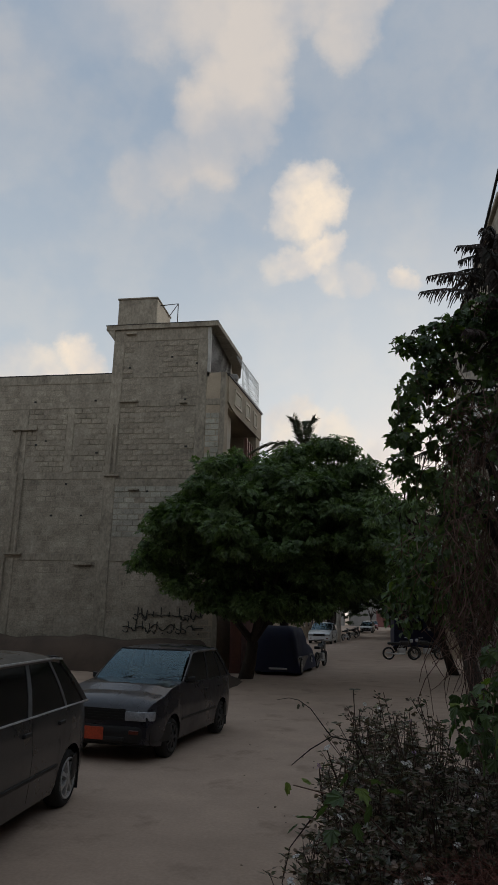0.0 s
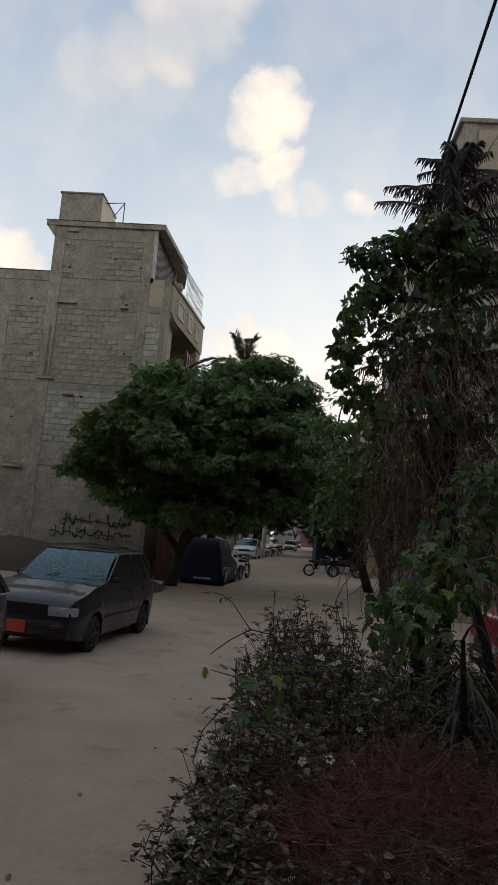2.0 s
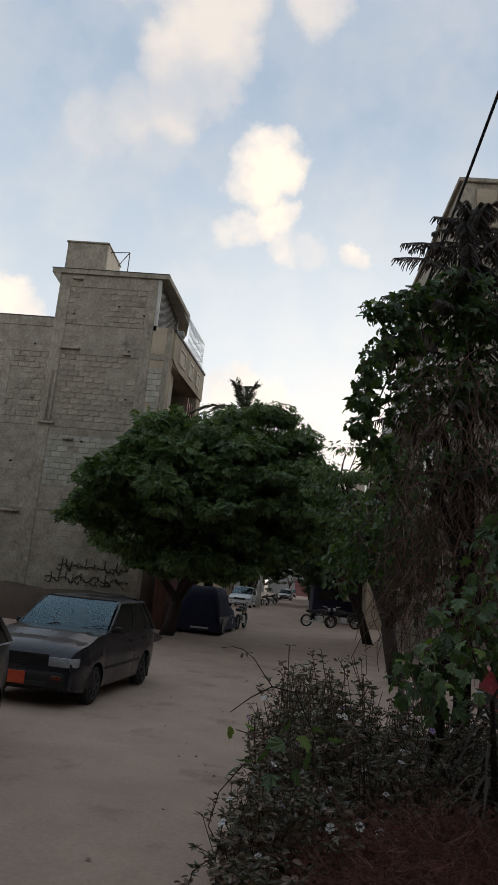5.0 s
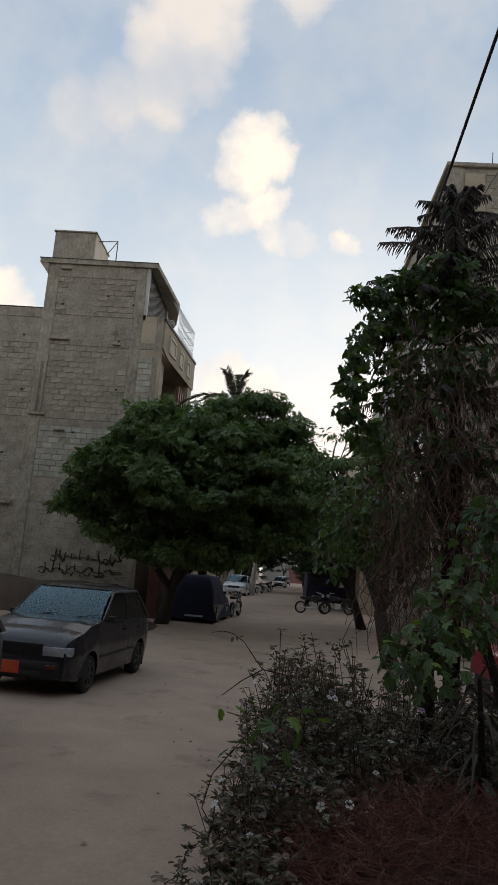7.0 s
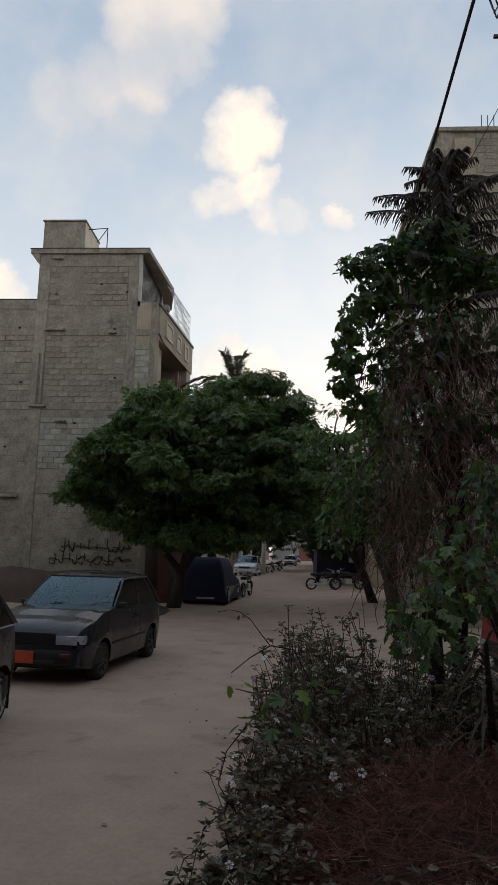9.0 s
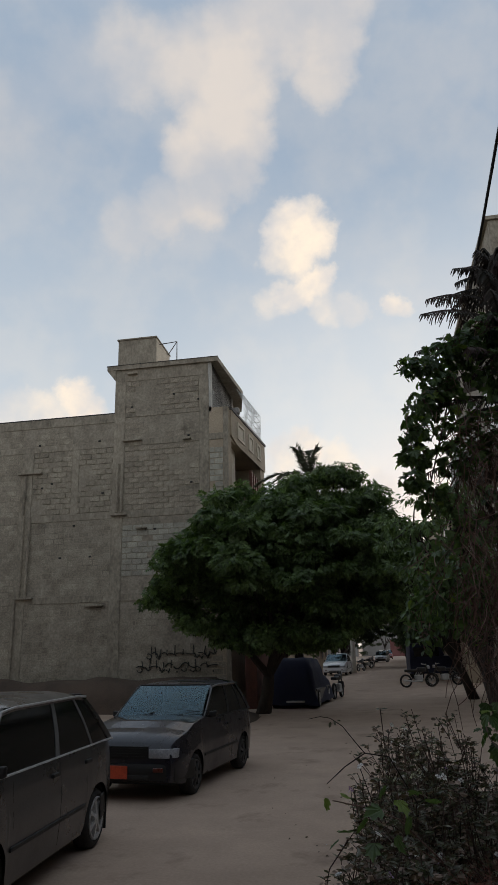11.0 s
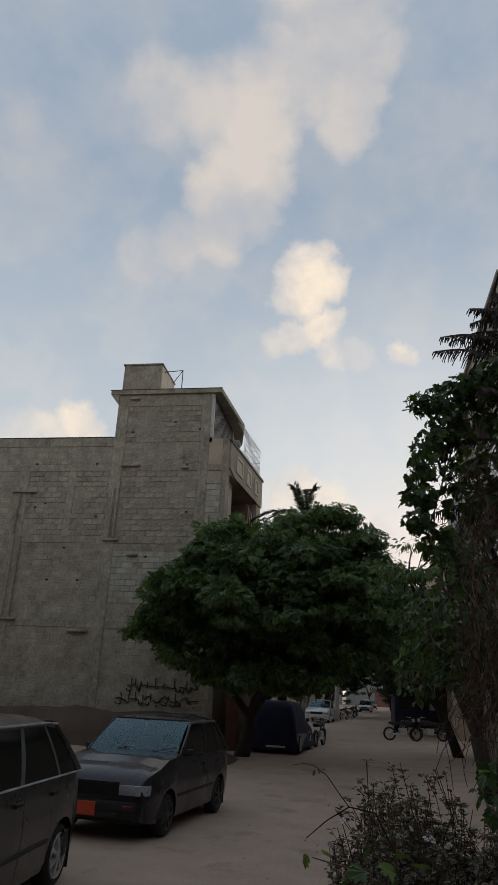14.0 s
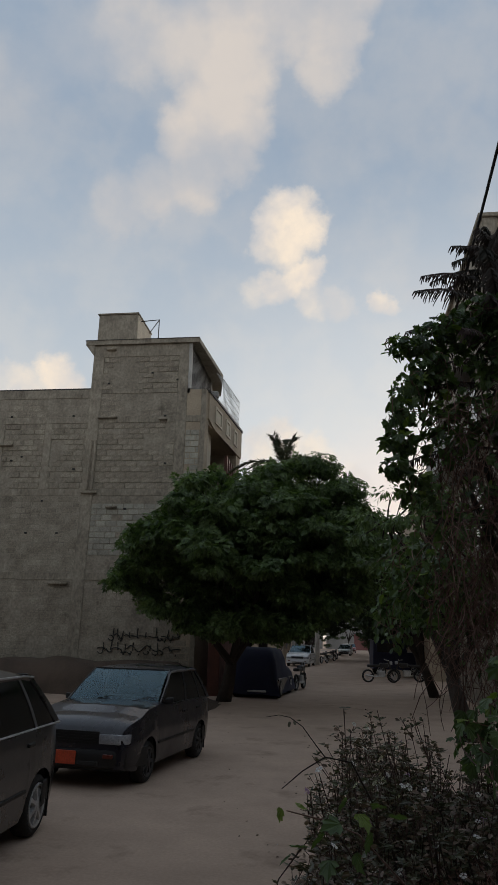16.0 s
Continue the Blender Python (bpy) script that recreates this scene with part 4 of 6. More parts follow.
    qx = rb[0] + (fb[0] - rb[0]) * .20
    post = paint if pillar == "paint" else pillar
    for sgn in (-1, 1):
        out = (0, sgn, .35)

        def side(x, t):
            """A point of the side window's plane: x at its foot, t up to the roof."""
            z0 = belt - .012 if x < fb[0] - .1 else min(fb[1], belt + .01)
            return Vector((x, sgn * (wb + (wt - wb) * t + .018 * math.sin(math.pi * t)), z0 + (Hh - .06 - z0) * t))

        def strip(name, xa, xb, wa, wbb, mat, lift=.006):
            ob = Geo()
            n = 6
            o = Vector(out).normalized()
            for i in range(n + 1):
                t = i / n
                x, w = xa + (xb - xa) * t, (wa + (wbb - wa) * t) / 2
                c = side(xa, t)
                for dx, h in ((-w, -.012), (-w, lift), (w, lift), (w, -.012)):
                    ob.v.append((x + dx, c.y + o.y * h, c.z + o.z * h))
            for i in range(n):
                for j in range(4):
                    q = (j + 1) % 4
                    ob.f.append((i * 4 + j, i * 4 + q, (i + 1) * 4 + q, (i + 1) * 4 + j))
            ob.f += [(0, 1, 2, 3), (n * 4 + 3, n * 4 + 2, n * 4 + 1, n * 4)]
            P(name, ob, mat, body, smooth="edges")

        strip("window_post", fb[0] - .035, ft[0] - .01, .075, .06, post, .012)
        strip("window_post", mid, mid - .03, .085, .07, "trim" if pillar != "post_grey" else post)
        strip("window_post", qx, qx + q_lean, .05, .045, "trim" if pillar != "post_grey" else post)
        strip("window_post", rb[0] + .04, rt[0] + .03, .12, .09, paint, .012)
        for xa, xb, ta, tb in ((mid, fb[0] - .03, mid - .03, ft[0] - .01), (qx, mid, qx + q_lean, mid - .03), (rb[0] + .03, qx, rt[0] + .02, qx + q_lean)):
            pane = Geo()
            n = 5
            for i in range(n + 1):
                t = i / n
                for x0, x1 in ((xa, ta), (xb, tb)):
                    c = side(x0, t)
                    pane.v.append((x0 + (x1 - x0) * t, c.y, c.z))
            pane.f = [(2 * i, 2 * i + 1, 2 * i + 3, 2 * i + 2) for i in range(n)]
            q = len(pane.v)
            pane.v += [(p[0], p[1] - sgn * .006, p[2]) for p in pane.v]
            pane.f += [tuple(a + q for a in f[::-1]) for f in pane.f]
            P("side_window", pane, "tint", body, "dark tinted side window", smooth=True)
        a, b = side(rb[0] - .02, 0), side(fb[0] - .08, 0)
        P("belt_trim", Geo().tube([(a.x, a.y + sgn * .012, a.z), (b.x, b.y + sgn * .012, b.z)], .011, 6), trim_line, body)
        if roof_strip:
            st = Geo().tube([(rt[0] - .05, sgn * (wt + .03), Hh - .082), (rt[0] + .2, sgn * (wt + .03), Hh - .066), (ft[0] - .2, sgn * (wt + .03), Hh - .066), (ft[0] + .03, sgn * (wt + .028), Hh - .085), (fb[0] - .03, sgn * (wb + .006), fb[1] + .01)], .011, 6)
            P("gutter_strip", st, roof_strip, body)
        for k, xa in enumerate((mid, xf - wr - .06, qx + .08)):
            gap, z0 = Geo(), sill + (.06 if k < 2 else .3)
            for i in range(11):
                z = z0 + (belt - .05 - z0) * i / 10
                y = W / 2 * glide(prof, (z - sill) / (belt - sill)) + .0015
                gap.v += [(xa + dx, sgn * (y - dy), z) for dx, dy in ((-.004, .01), (-.004, 0), (.004, 0), (.004, .01))]
            gap.f = [(i * 4 + j, i * 4 + (j + 1) % 4, i * 4 + 4 + (j + 1) % 4, i * 4 + 4 + j) for i in range(10) for j in range(4)]
            P("door_gap", gap, "ink", body)
        for xa in (mid + .14, qx + .22):
            P("door_handle", bevelled(Geo().box(xa - .075, xa + .075, *sorted((sgn * (W / 2 - .03), sgn * (W / 2 + .012))), belt - .15, belt - .115), .008, 2), "trim", body)
        P("side_moulding", bevelled(Geo().box(xr + wr + .03, xf - wr - .03, *sorted((sgn * (W / 2 - .02), sgn * (W / 2 + .010))), .44, .475), .005, 1), "trim", body)
        arm = Geo().tube([(fb[0] - .2, sgn * (wb - .02), belt + .03), (fb[0] - .19, sgn * (wb + .06), belt + .05)], .018, 6)
        mir = bevelled(Geo().add([(fb[0] - .24 + dx * (1 - .3 * q), sgn * (wb + .03 + .11 * q), belt + .02 + .085 * h + .01 * q) for q in (0, 1) for h in (0, 1) for dx in (0, .09)],
                                 [(0, 1, 3, 2), (4, 6, 7, 5), (0, 4, 5, 1), (2, 3, 7, 6), (0, 2, 6, 4), (1, 5, 7, 3)]), .02, 2)
        mir.add(arm.v, arm.f)
        P("door_mirror", mir, "trim", body, smooth="edges")
        P("mud_flap", bevelled(Geo().box(xr - wr - .02, xr - wr - .005, *sorted((sgn * (W / 2 - .19), sgn * (W / 2 - .02))), .1, .34), .003, 1), "rubber", body)
    for name, lo, hi in (("windscreen", fb, ft), ("rear_window", rb, rt)):
        s = 1 if name == "windscreen" else -1
        n, mm = 8, 10
        pane = Geo()
        for i in range(n + 1):
            t = i / n
            for j in range(mm + 1):
                v = j / mm * 2 - 1
                y = v * (wb - .02 + (wt - wb + .01) * t)
                x = lo[0] + (hi[0] - lo[0]) * t + s * (.07 * (1 - v * v) + .03 * math.sin(math.pi * t))
                pane.v.append((x, y, lo[1] + (hi[1] - lo[1]) * t + .012 * math.sin(math.pi * t)))
        pane.f = [(i * (mm + 1) + j, i * (mm + 1) + j + 1, (i + 1) * (mm + 1) + j + 1, (i + 1) * (mm + 1) + j) for i in range(n) for j in range(mm)]
        if s < 0:
            pane.f = [f[::-1] for f in pane.f]
        row = mm + 1
        low, high = [pane.v[j] for j in range(row)], [pane.v[n * row + j] for j in range(row)]
        P(name, pane, "screen" if s > 0 else "tint", body, smooth=True)
        P("glass_seal", Geo().tube(low, .013, 5).tube(high, .014, 5).tube([(p[0] + L / 2, p[1], p[2]) for p in pane.v[::row]], .011, 5), "trim", body)
        if s > 0:
            for y in (-.3, .3):
                P("wiper", Geo().tube([(fb[0] + .1, y, fb[1] + .02), (fb[0] - .02, y + .25, fb[1] + .07), (fb[0] - .06, y + .48, fb[1] + .085)], .006, 4), "trim", body)
    # inside: dashboard, wheel and seats, seen dimly through the screen
    P("dashboard", bevelled(Geo().box(fb[0] - .5, fb[0] - .04, -wb + .08, wb - .08, belt - .2, belt - .03), .03, 1), "trim", body)
    P("steering_wheel", Geo().tube([(fb[0] - .62 + .05 * math.sin(a), -.34 + .18 * math.cos(a), belt - .02 + .17 * math.sin(a)) for a in [6.2832 * i / 16 for i in range(17)]], .014, 6), "trim", body)
    for y in (-.34, .34):
        P("seat", bevelled(Geo().box(mid - .25, mid + .28, y - .23, y + .23, .35, .62).box(mid - .32, mid - .18, y - .22, y + .22, .6, Hh - .36).box(mid - .3, mid - .2, y - .12, y + .12, Hh - .36, Hh - .2), .04, 1), "seat", body)
    P("seat", bevelled(Geo().box(qx + .1, qx + .5, -wb + .15, wb - .15, .35, .6).box(qx, qx + .14, -wb + .15, wb - .15, .55, belt), .04, 1), "seat", body, "rear seat bench")
    # ends
    for name, x0, s in (("front_bumper", L, 1), ("rear_bumper", 0, -1)):
        bp, n = Geo(), 16
        sect = [(-.09, .25), (.0, .245), (.045, .27), (.055, .36), (.05, .43), (.035, .465), (-.09, .475)]
        for i in range(n + 1):
            v = i / n * 2 - 1
            back = .10 * abs(v) ** 3 + (.42 * max(0, abs(v) - .86) / .14)
            y = v * (W / 2 + .012) if abs(v) < .87 else math.copysign(W / 2 * (.87 + .14 * ((abs(v) - .87) / .13) ** .5) + .012, v)
            for dx, z in sect:
                bp.v.append((x0 + s * (dx * (1 if abs(v) < .9 else .4) - back), y, z))
        q = len(sect)
        bp.f = [(i * q + j, (i + 1) * q + j, (i + 1) * q + j + 1, i * q + j + 1) for i in range(n) for j in range(q - 1)] + [tuple(range(q)), tuple(range(n * q + q - 1, n * q - 1, -1))]
        if s < 0:
            bp.f = [f[::-1] for f in bp.f]
        P(name, bp, bumper, body, smooth="edges")
    gr = Geo()
    for k in range(4):
        gr.box(L - .05, L + .014, -W / 2 + .44, W / 2 - .44, nose - .005 + k * .032, nose + .012 + k * .032)
    P("grille", gr.box(L - .05, L + .006, -W / 2 + .43, W / 2 - .43, nose - .02, nose + .13), "trim", body)
    P("lower_grille", bevelled(Geo().box(L - .02, L + .058, -.38, .38, .285, .335), .006, 1), "ink", body)
    for s in (-1, 1):
        lamp = Geo().add([(L + dx - deep, s * y, z) for y, dx in ((W / 2 - .42, .016), (W / 2 - .13, .014), (W / 2 - .045, -.09)) for z in (nose - .015, nose + .105) for deep in (0, .09)],
                         [(0, 4, 6, 2), (4, 8, 10, 6), (1, 3, 7, 5), (5, 7, 11, 9), (0, 1, 5, 4), (4, 5, 9, 8), (2, 6, 7, 3), (6, 10, 11, 7), (0, 2, 3, 1), (8, 9, 11, 10)])
        P("headlight", bevelled(lamp, .012, 2), "lens", body, "clouded headlight", smooth="edges")
        P("indicator", bevelled(Geo().box(L + .03, L + .052, *sorted((s * (W / 2 - .34), s * (W / 2 - .2))), .375, .425), .006, 1), "orange_lens", body, "dull red bumper lamp")
        P("tail_light", bevelled(Geo().box(-.006, .07, *sorted((s * (W / 2 - .27), s * (W / 2 - .085))), .54, .74), .012, 2), "paint_red", body)
    if plate:
        P("number_plate", bevelled(Geo().box(L + .055, L + .068, -.18, .14, .33, .45) if plate != "orange" else Geo().box(L + .058, L + .072, -.2, .08, .29, .45), .004, 1), plate, body, "orange-red front plate" if plate == "orange" else "plain plate")
    ty, ri, di = wheel_geo(r, .165)
    for x, s in ((xf, -1), (xf, 1), (xr, -1), (xr, 1)):
        wl = part("wheel", ty, "rubber", root, "black tyre")
        wl.matrix_basis = pose(x - L / 2, s * (W / 2 - .095), r - .005, 0, 0, 0 if s < 0 else 180)
        part("rim", ri, rim, wl, "seven-spoke wheel cover")
        part("brake_dish", di, "ink", wl)
    return root


M["orange_lens"] = surface("amber_lens", [(.16, .03, .018), (.11, .025, .015)], 6, 40, 0.25, bump=0.0)


def glass(name, tint, rough=0.13):
    m = bpy.data.materials.new(name)
    m.use_nodes = True
    N = Nodes(m.node_tree)
    p = N.n("ShaderNodeBsdfGlossy")
    p.inputs["Roughness"].default_value = rough
    p.inputs["Color"].default_value = (.62, .86, .95, 1)
    t = N.n("ShaderNodeBsdfTransparent")
    t.inputs[0].default_value = (*tint, 1)
    fr = N.n("ShaderNodeFresnel")
    fr.inputs["IOR"].default_value = 1.95
    dust = N.noise(N.n("ShaderNodeTexCoord").outputs["Object"], 4, 5).outputs["Fac"]
    d = N.n("ShaderNodeBsdfDiffuse")
    d.inputs[0].default_value = (.3, .32, .34, 1)
    mx = N.n("ShaderNodeMixShader")
    N.link(fr.outputs[0], mx.inputs[0]), N.link(t.outputs[0], mx.inputs[1]), N.link(p.outputs[0], mx.inputs[2])
    m2 = N.n("ShaderNodeMixShader")
    N.link(N.span(dust, .35, .75, .0, .05), m2.inputs[0])
    N.link(mx.outputs[0], m2.inputs[1]), N.link(d.outputs[0], m2.inputs[2])
    o = N.n("ShaderNodeOutputMaterial")
    N.link(m2.outputs[0], o.inputs[0])
    return m


M["screen"] = glass("windscreen_glass", (.55, .62, .66))

# heading: the way the nose points, degrees from +x
def by_wheel(x, y, heading, along, side):
    """Where a car's middle stands when one of its tyres touches the ground at x, y."""
    c, s = math.cos(radians(heading)), math.sin(radians(heading))
    return x - (along * c - side * s), y - (along * s + side * c)


car("dark blue-grey old hatchback parked on the sand", by_wheel(-2.58, 10.04, 263, 1.07, .75), 263, "paint_blue", L=3.46, W=1.56, Hh=1.43, base=2.18, front=.66, r=.26, belt=.91, cowl_z=.97, hood=.83, cowl=2.36, ws=.62, rear_top=.55, q_lean=.25, nose=.55, pillar="paint", rim="dull_rim", roof_strip="post_grey")
car("dusty grey old hatchback with bright trim along its windows", by_wheel(-2.96, 7.37, 272.5, -1.22, .74), 272.5, "paint_grey", L=3.6, W=1.56, Hh=1.53, base=2.3, front=.72, r=.275, belt=.98, hood=.9, cowl=3.03, ws=.5, q_lean=.36, rear_top=.7, rear_base=.04, trim_line="chrome", roof_strip="chrome", pillar="post_grey")
car("white saloon parked facing down the road", (-2.85, 54), 265, "paint_white", L=4.3, W=1.72, Hh=1.52, base=2.55, front=.85, r=.31, belt=.95, hood=.86, cowl=2.95, ws=.75, boot=.55, rear_top=.55, plate="paint_white", nose=.58, bumper="paint_white", pillar="paint")
car("red hatchback parked before the tall house", (4.75, 10.2), 180, "paint_red", L=3.6, W=1.6, Hh=1.62, base=2.3, front=.7, r=.3, belt=1.12, hood=1.05, rear_top=.25, plate="paint_white", trim_line="chrome", roof_strip="galv", pillar="paint")
car("small white car far down the road", (.75, 96), 265, "paint_white", L=3.6, W=1.6, Hh=1.45, plate="paint_black")
car("red car far down the road", (2.0, 122), 268, "paint_red", L=3.7, W=1.6, Hh=1.45, plate="paint_white")
car("white car far down the road", (1.1, 108), 266, "paint_white", L=3.8, W=1.65, Hh=1.5, plate="paint_black")


def covered_car():
    g = Geo()
    prof = [(0, 0.12), (0, .5), (.03, .9), (.1, 1.25), (.25, 1.5), (.6, 1.6), (2.3, 1.58), (2.9, 1.1), (3.75, .9), (3.85, .12)]
    n = 15
    for x, z in prof:
        for j in range(n):
            u = j / (n - 1) * 2 - 1
            w = .86 - .12 * max(0, z - .6) / 1.0
            f = 1 - abs(u) ** 9
            zz = .1 + (z - .1) * (f if abs(u) < 1 else 0)
            fold = .03 * math.sin(x * 9 + u * 6) + .03 * noise.noise((x * 2, u * 3, 0))
            g.v.append((u * (w + (.05 if abs(u) > .95 else 0)) + fold, x + fold * .5, max(.08, zz + fold * .5)))
    for i in range(len(prof) - 1):
        for j in range(n - 1):
            g.f.append((i * n + j, i * n + j + 1, (i + 1) * n + j + 1, (i + 1) * n + j))
    root = thing("covered_car", "parked car under a dark blue tarpaulin", "car", m=pose(-2.8, 23.7, 0, 0, 0, -4))
    part("tarpaulin", g, "tarp", root, smooth=True)
    part("body", bevelled(Geo().box(-.78, .78, .1, 3.75, .16, .6), .06, 2), "paint_black", root)
    part("bumper_strip", bevelled(Geo().box(-.2, .42, -.03, .05, .2, .26), .01, 1), "chrome", root, "bright strip of the bumper")
    t, r, d = wheel_geo(.28, .17)
    for x, y, a in ((-.72, .75, 90), (.72, .75, -90), (-.72, 3.1, 90), (.72, 3.1, -90)):
        w = part("wheel", t, "rubber", root)
        w.matrix_basis = pose(x, y, .28, 0, 0, a + 180)
        part("rim", r, "alloy", w)
        part("brake_dish", d, "ink", w)


covered_car()


def motorcycle(label, x, y, turn, paint="paint_black"):
    root = thing("motorcycle", label, "motorcycle", m=pose(x, y, 0, 0, 0, turn), group="motorcycles along the road")
    tyre = Geo().lathe([(.22, -.04), (.27, -.05), (.3, -.02), (.3, .02), (.27, .05), (.22, .04)], "y", 20).mesh("tyre", True)
    spoke = Geo().lathe([(.22, -.02), (.21, .02)], "y", 20)
    for k in range(8):
        a = math.pi * k / 8
        spoke.tube([(-.22 * math.cos(a), 0, -.22 * math.sin(a)), (.22 * math.cos(a), 0, .22 * math.sin(a))], .005, 3)
    sm = spoke.mesh("rim")
    for xx in (-.62, .62):
        w = part("wheel", tyre, "rubber", root)
        w.location = (xx, 0, .3)
        part("rim", sm, "chrome", w)
    part("frame", Geo().tube([(.62, .08, .3), (.42, .05, .85), (.38, .05, 1.0)], .025, 6).tube([(.62, -.08, .3), (.42, -.05, .85), (.38, -.05, 1.0)], .025, 6).tube([(.4, 0, .8), (0, 0, .45), (-.3, 0, .4), (-.62, 0, .3)], .03, 6), "steel", root)
    part("engine", bevelled(Geo().box(-.18, .2, -.12, .12, .25, .55), .04, 2), "alloy", root)
    part("tank", bevelled(Geo().box(-.05, .38, -.13, .13, .68, .9), .06, 2), paint, root)
    part("seat", bevelled(Geo().box(-.65, -.03, -.12, .12, .7, .82), .04, 2), "trim", root)
    part("handlebar", Geo().tube([(.3, -.35, 1.05), (.38, -.1, 1.02), (.38, .1, 1.02), (.3, .35, 1.05)], .014, 6), "chrome", root)
    part("headlight", bevelled(Geo().box(.45, .58, -.08, .08, .82, .98), .03, 2), "lens", root)
    part("mudguard", Geo().add([(.62 + .34 * math.cos(a), y, .3 + .34 * math.sin(a)) for a in (radians(10), radians(60), radians(110), radians(160)) for y in (-.06, .06)], [(0, 1, 3, 2), (2, 3, 5, 4), (4, 5, 7, 6)]), paint, root)
    part("exhaust", Geo().tube([(.1, -.14, .3), (-.3, -.16, .28), (-.8, -.17, .34)], [.025, .035, .04], 7), "chrome", root)


motorcycle("dark motorcycle parked beside the covered car", -1.55, 28.5, 80)
motorcycle("dark motorcycle parked on the verge", -1.3, 61, 70)
motorcycle("dark motorcycle parked on the verge", -.8, 68, 60)
motorcycle("dark motorcycle parked on the verge", -.5, 75, 70)
motorcycle("dark motorcycle leaning by the pickup", 1.95, 35.2, 14)
motorcycle("dark motorcycle leaning by the pickup", 3.3, 36.4, -170)


def pickup():
    root = thing("pickup", "dark blue covered pickup van parked at the road side", "van", m=pose(3.1, 43, 0, 0, 0, 6))
    part("body", bevelled(Geo().prism([(-1.25, .35), (-1.25, 1.0), (-1.2, 1.95), (.55, 1.98), (.75, 1.35), (1.55, 1.3), (1.6, .35)], -.75, .75), .05, 2), "tarp_body", root)
    part("canopy", bevelled(Geo().box(-1.3, .5, -.78, .78, 1.95, 2.04), .03, 2), "trim", root)
    part("bumper", bevelled(Geo().box(.7, 1.55, -.8, -.74, .5, .58), .01, 1), "chrome", root, "bright rail")
    part("rail", bevelled(Geo().box(.7, 1.5, -.79, -.75, 1.3, 1.36), .01, 1), "chrome", root)
    part("window", Geo().box(-1.0, .45, -.765, -.75, 1.3, 1.8), "tint", root)
    t, r, d = wheel_geo(.3, .18)
    for x, y, a in ((-.8, -.68, 0), (1.1, -.68, 0), (-.8, .68, 180), (1.1, .68, 180)):
        w = part("wheel", t, "rubber", root)
        w.matrix_basis = pose(x, y, .3, 0, 0, a)
        part("rim", r, "alloy", w)
        part("brake_dish", d, "ink", w)


pickup()


# ---- plants ----
def leaf_shape(kind):
    """Outline of one leaf in x (along) and y (across), about one unit long, with a slight fold."""
    if kind == "lance":
        return [(0, 0, 0), (.35, .17, .05), (1, 0, 0), (.35, -.17, .05)], [(0, 1, 2), (0, 2, 3)]
    if kind == "strap":
        return [(0, 0, 0), (.3, .035, .02), (1, 0, -.12), (.3, -.035, .02)], [(0, 1, 2), (0, 2, 3)]
    if kind == "spray":
        v, f = [], []
        for k in range(3):
            for q in (-1, 1):
                x, ln = .1 + .27 * k, .52 - .07 * k
                o = len(v)
                v += [(x, 0, .02 * k), (x + ln * .6, q * ln * .36, .05), (x + ln * .75, q * ln * .95, -.06), (x + ln * .12, q * ln * .66, .03)]
                f.append((o, o + 1, o + 2, o + 3) if q > 0 else (o + 3, o + 2, o + 1, o))
        o = len(v)
        v += [(.66, 0, 0), (.85, .13, .02), (1.15, 0, -.08), (.85, -.13, .02)]
        return v, f + [(o, o + 3, o + 2, o + 1)]
    if kind == "oval":
        return [(0, 0, 0), (.3, .26, .06), (.75, .22, .05), (1, 0, -.05), (.75, -.22, .05), (.3, -.26, .06)], [(0, 1, 2, 3), (0, 3, 4, 5)]
    lobes = [(0, 0, 0), (.05, .32, .05), (.3, .52, .03), (.42, .34, .06), (.72, .42, .0), (.76, .2, .05), (1.05, 0, -.1), (.76, -.2, .05), (.72, -.42, 0), (.42, -.34, .06), (.3, -.52, .03), (.05, -.32, .05)]
    return lobes, [(0, 1, 2, 3), (0, 3, 4, 5), (0, 5, 6), (0, 6, 7), (0, 7, 8, 9), (0, 9, 10, 11)]


def scatter(geo, places, ways, sizes, kind, rs, droop=.35):
    """Leaves at the places, pointing along the ways, rolled at random."""
    base, faces = leaf_shape(kind)
    base = np.array(base, float)
    d = np.array(ways, float)
    d[:, 2] -= droop
    d /= np.linalg.norm(d, axis=1)[:, None] + 1e-9
    r = rs.normal(size=d.shape) * .7 + np.array([0, 0, 1.0])
    s = np.cross(r, d)
    s /= np.linalg.norm(s, axis=1)[:, None] + 1e-9
    u = np.cross(d, s)
    P, S = np.array(places, float), np.array(sizes, float)[:, None, None]
    pts = P[:, None, :] + S * (base[None, :, 0, None] * d[:, None] + base[None, :, 1, None] * s[:, None] + base[None, :, 2, None] * u[:, None])
    k, m = len(geo.v), len(base)
    geo.v.extend(map(tuple, pts.reshape(-1, 3)))
    for i in range(len(P)):
        o = k + i * m
        geo.f.extend(tuple(j + o for j in f) for f in faces)


def branch_path(a, b, bend, rs, n=5):
    a, b = np.array(a, float), np.array(b, float)
    k = rs.normal(size=3) * bend
    return [tuple(a + (b - a) * t + k * math.sin(math.pi * t)) for t in np.linspace(0, 1, n)]


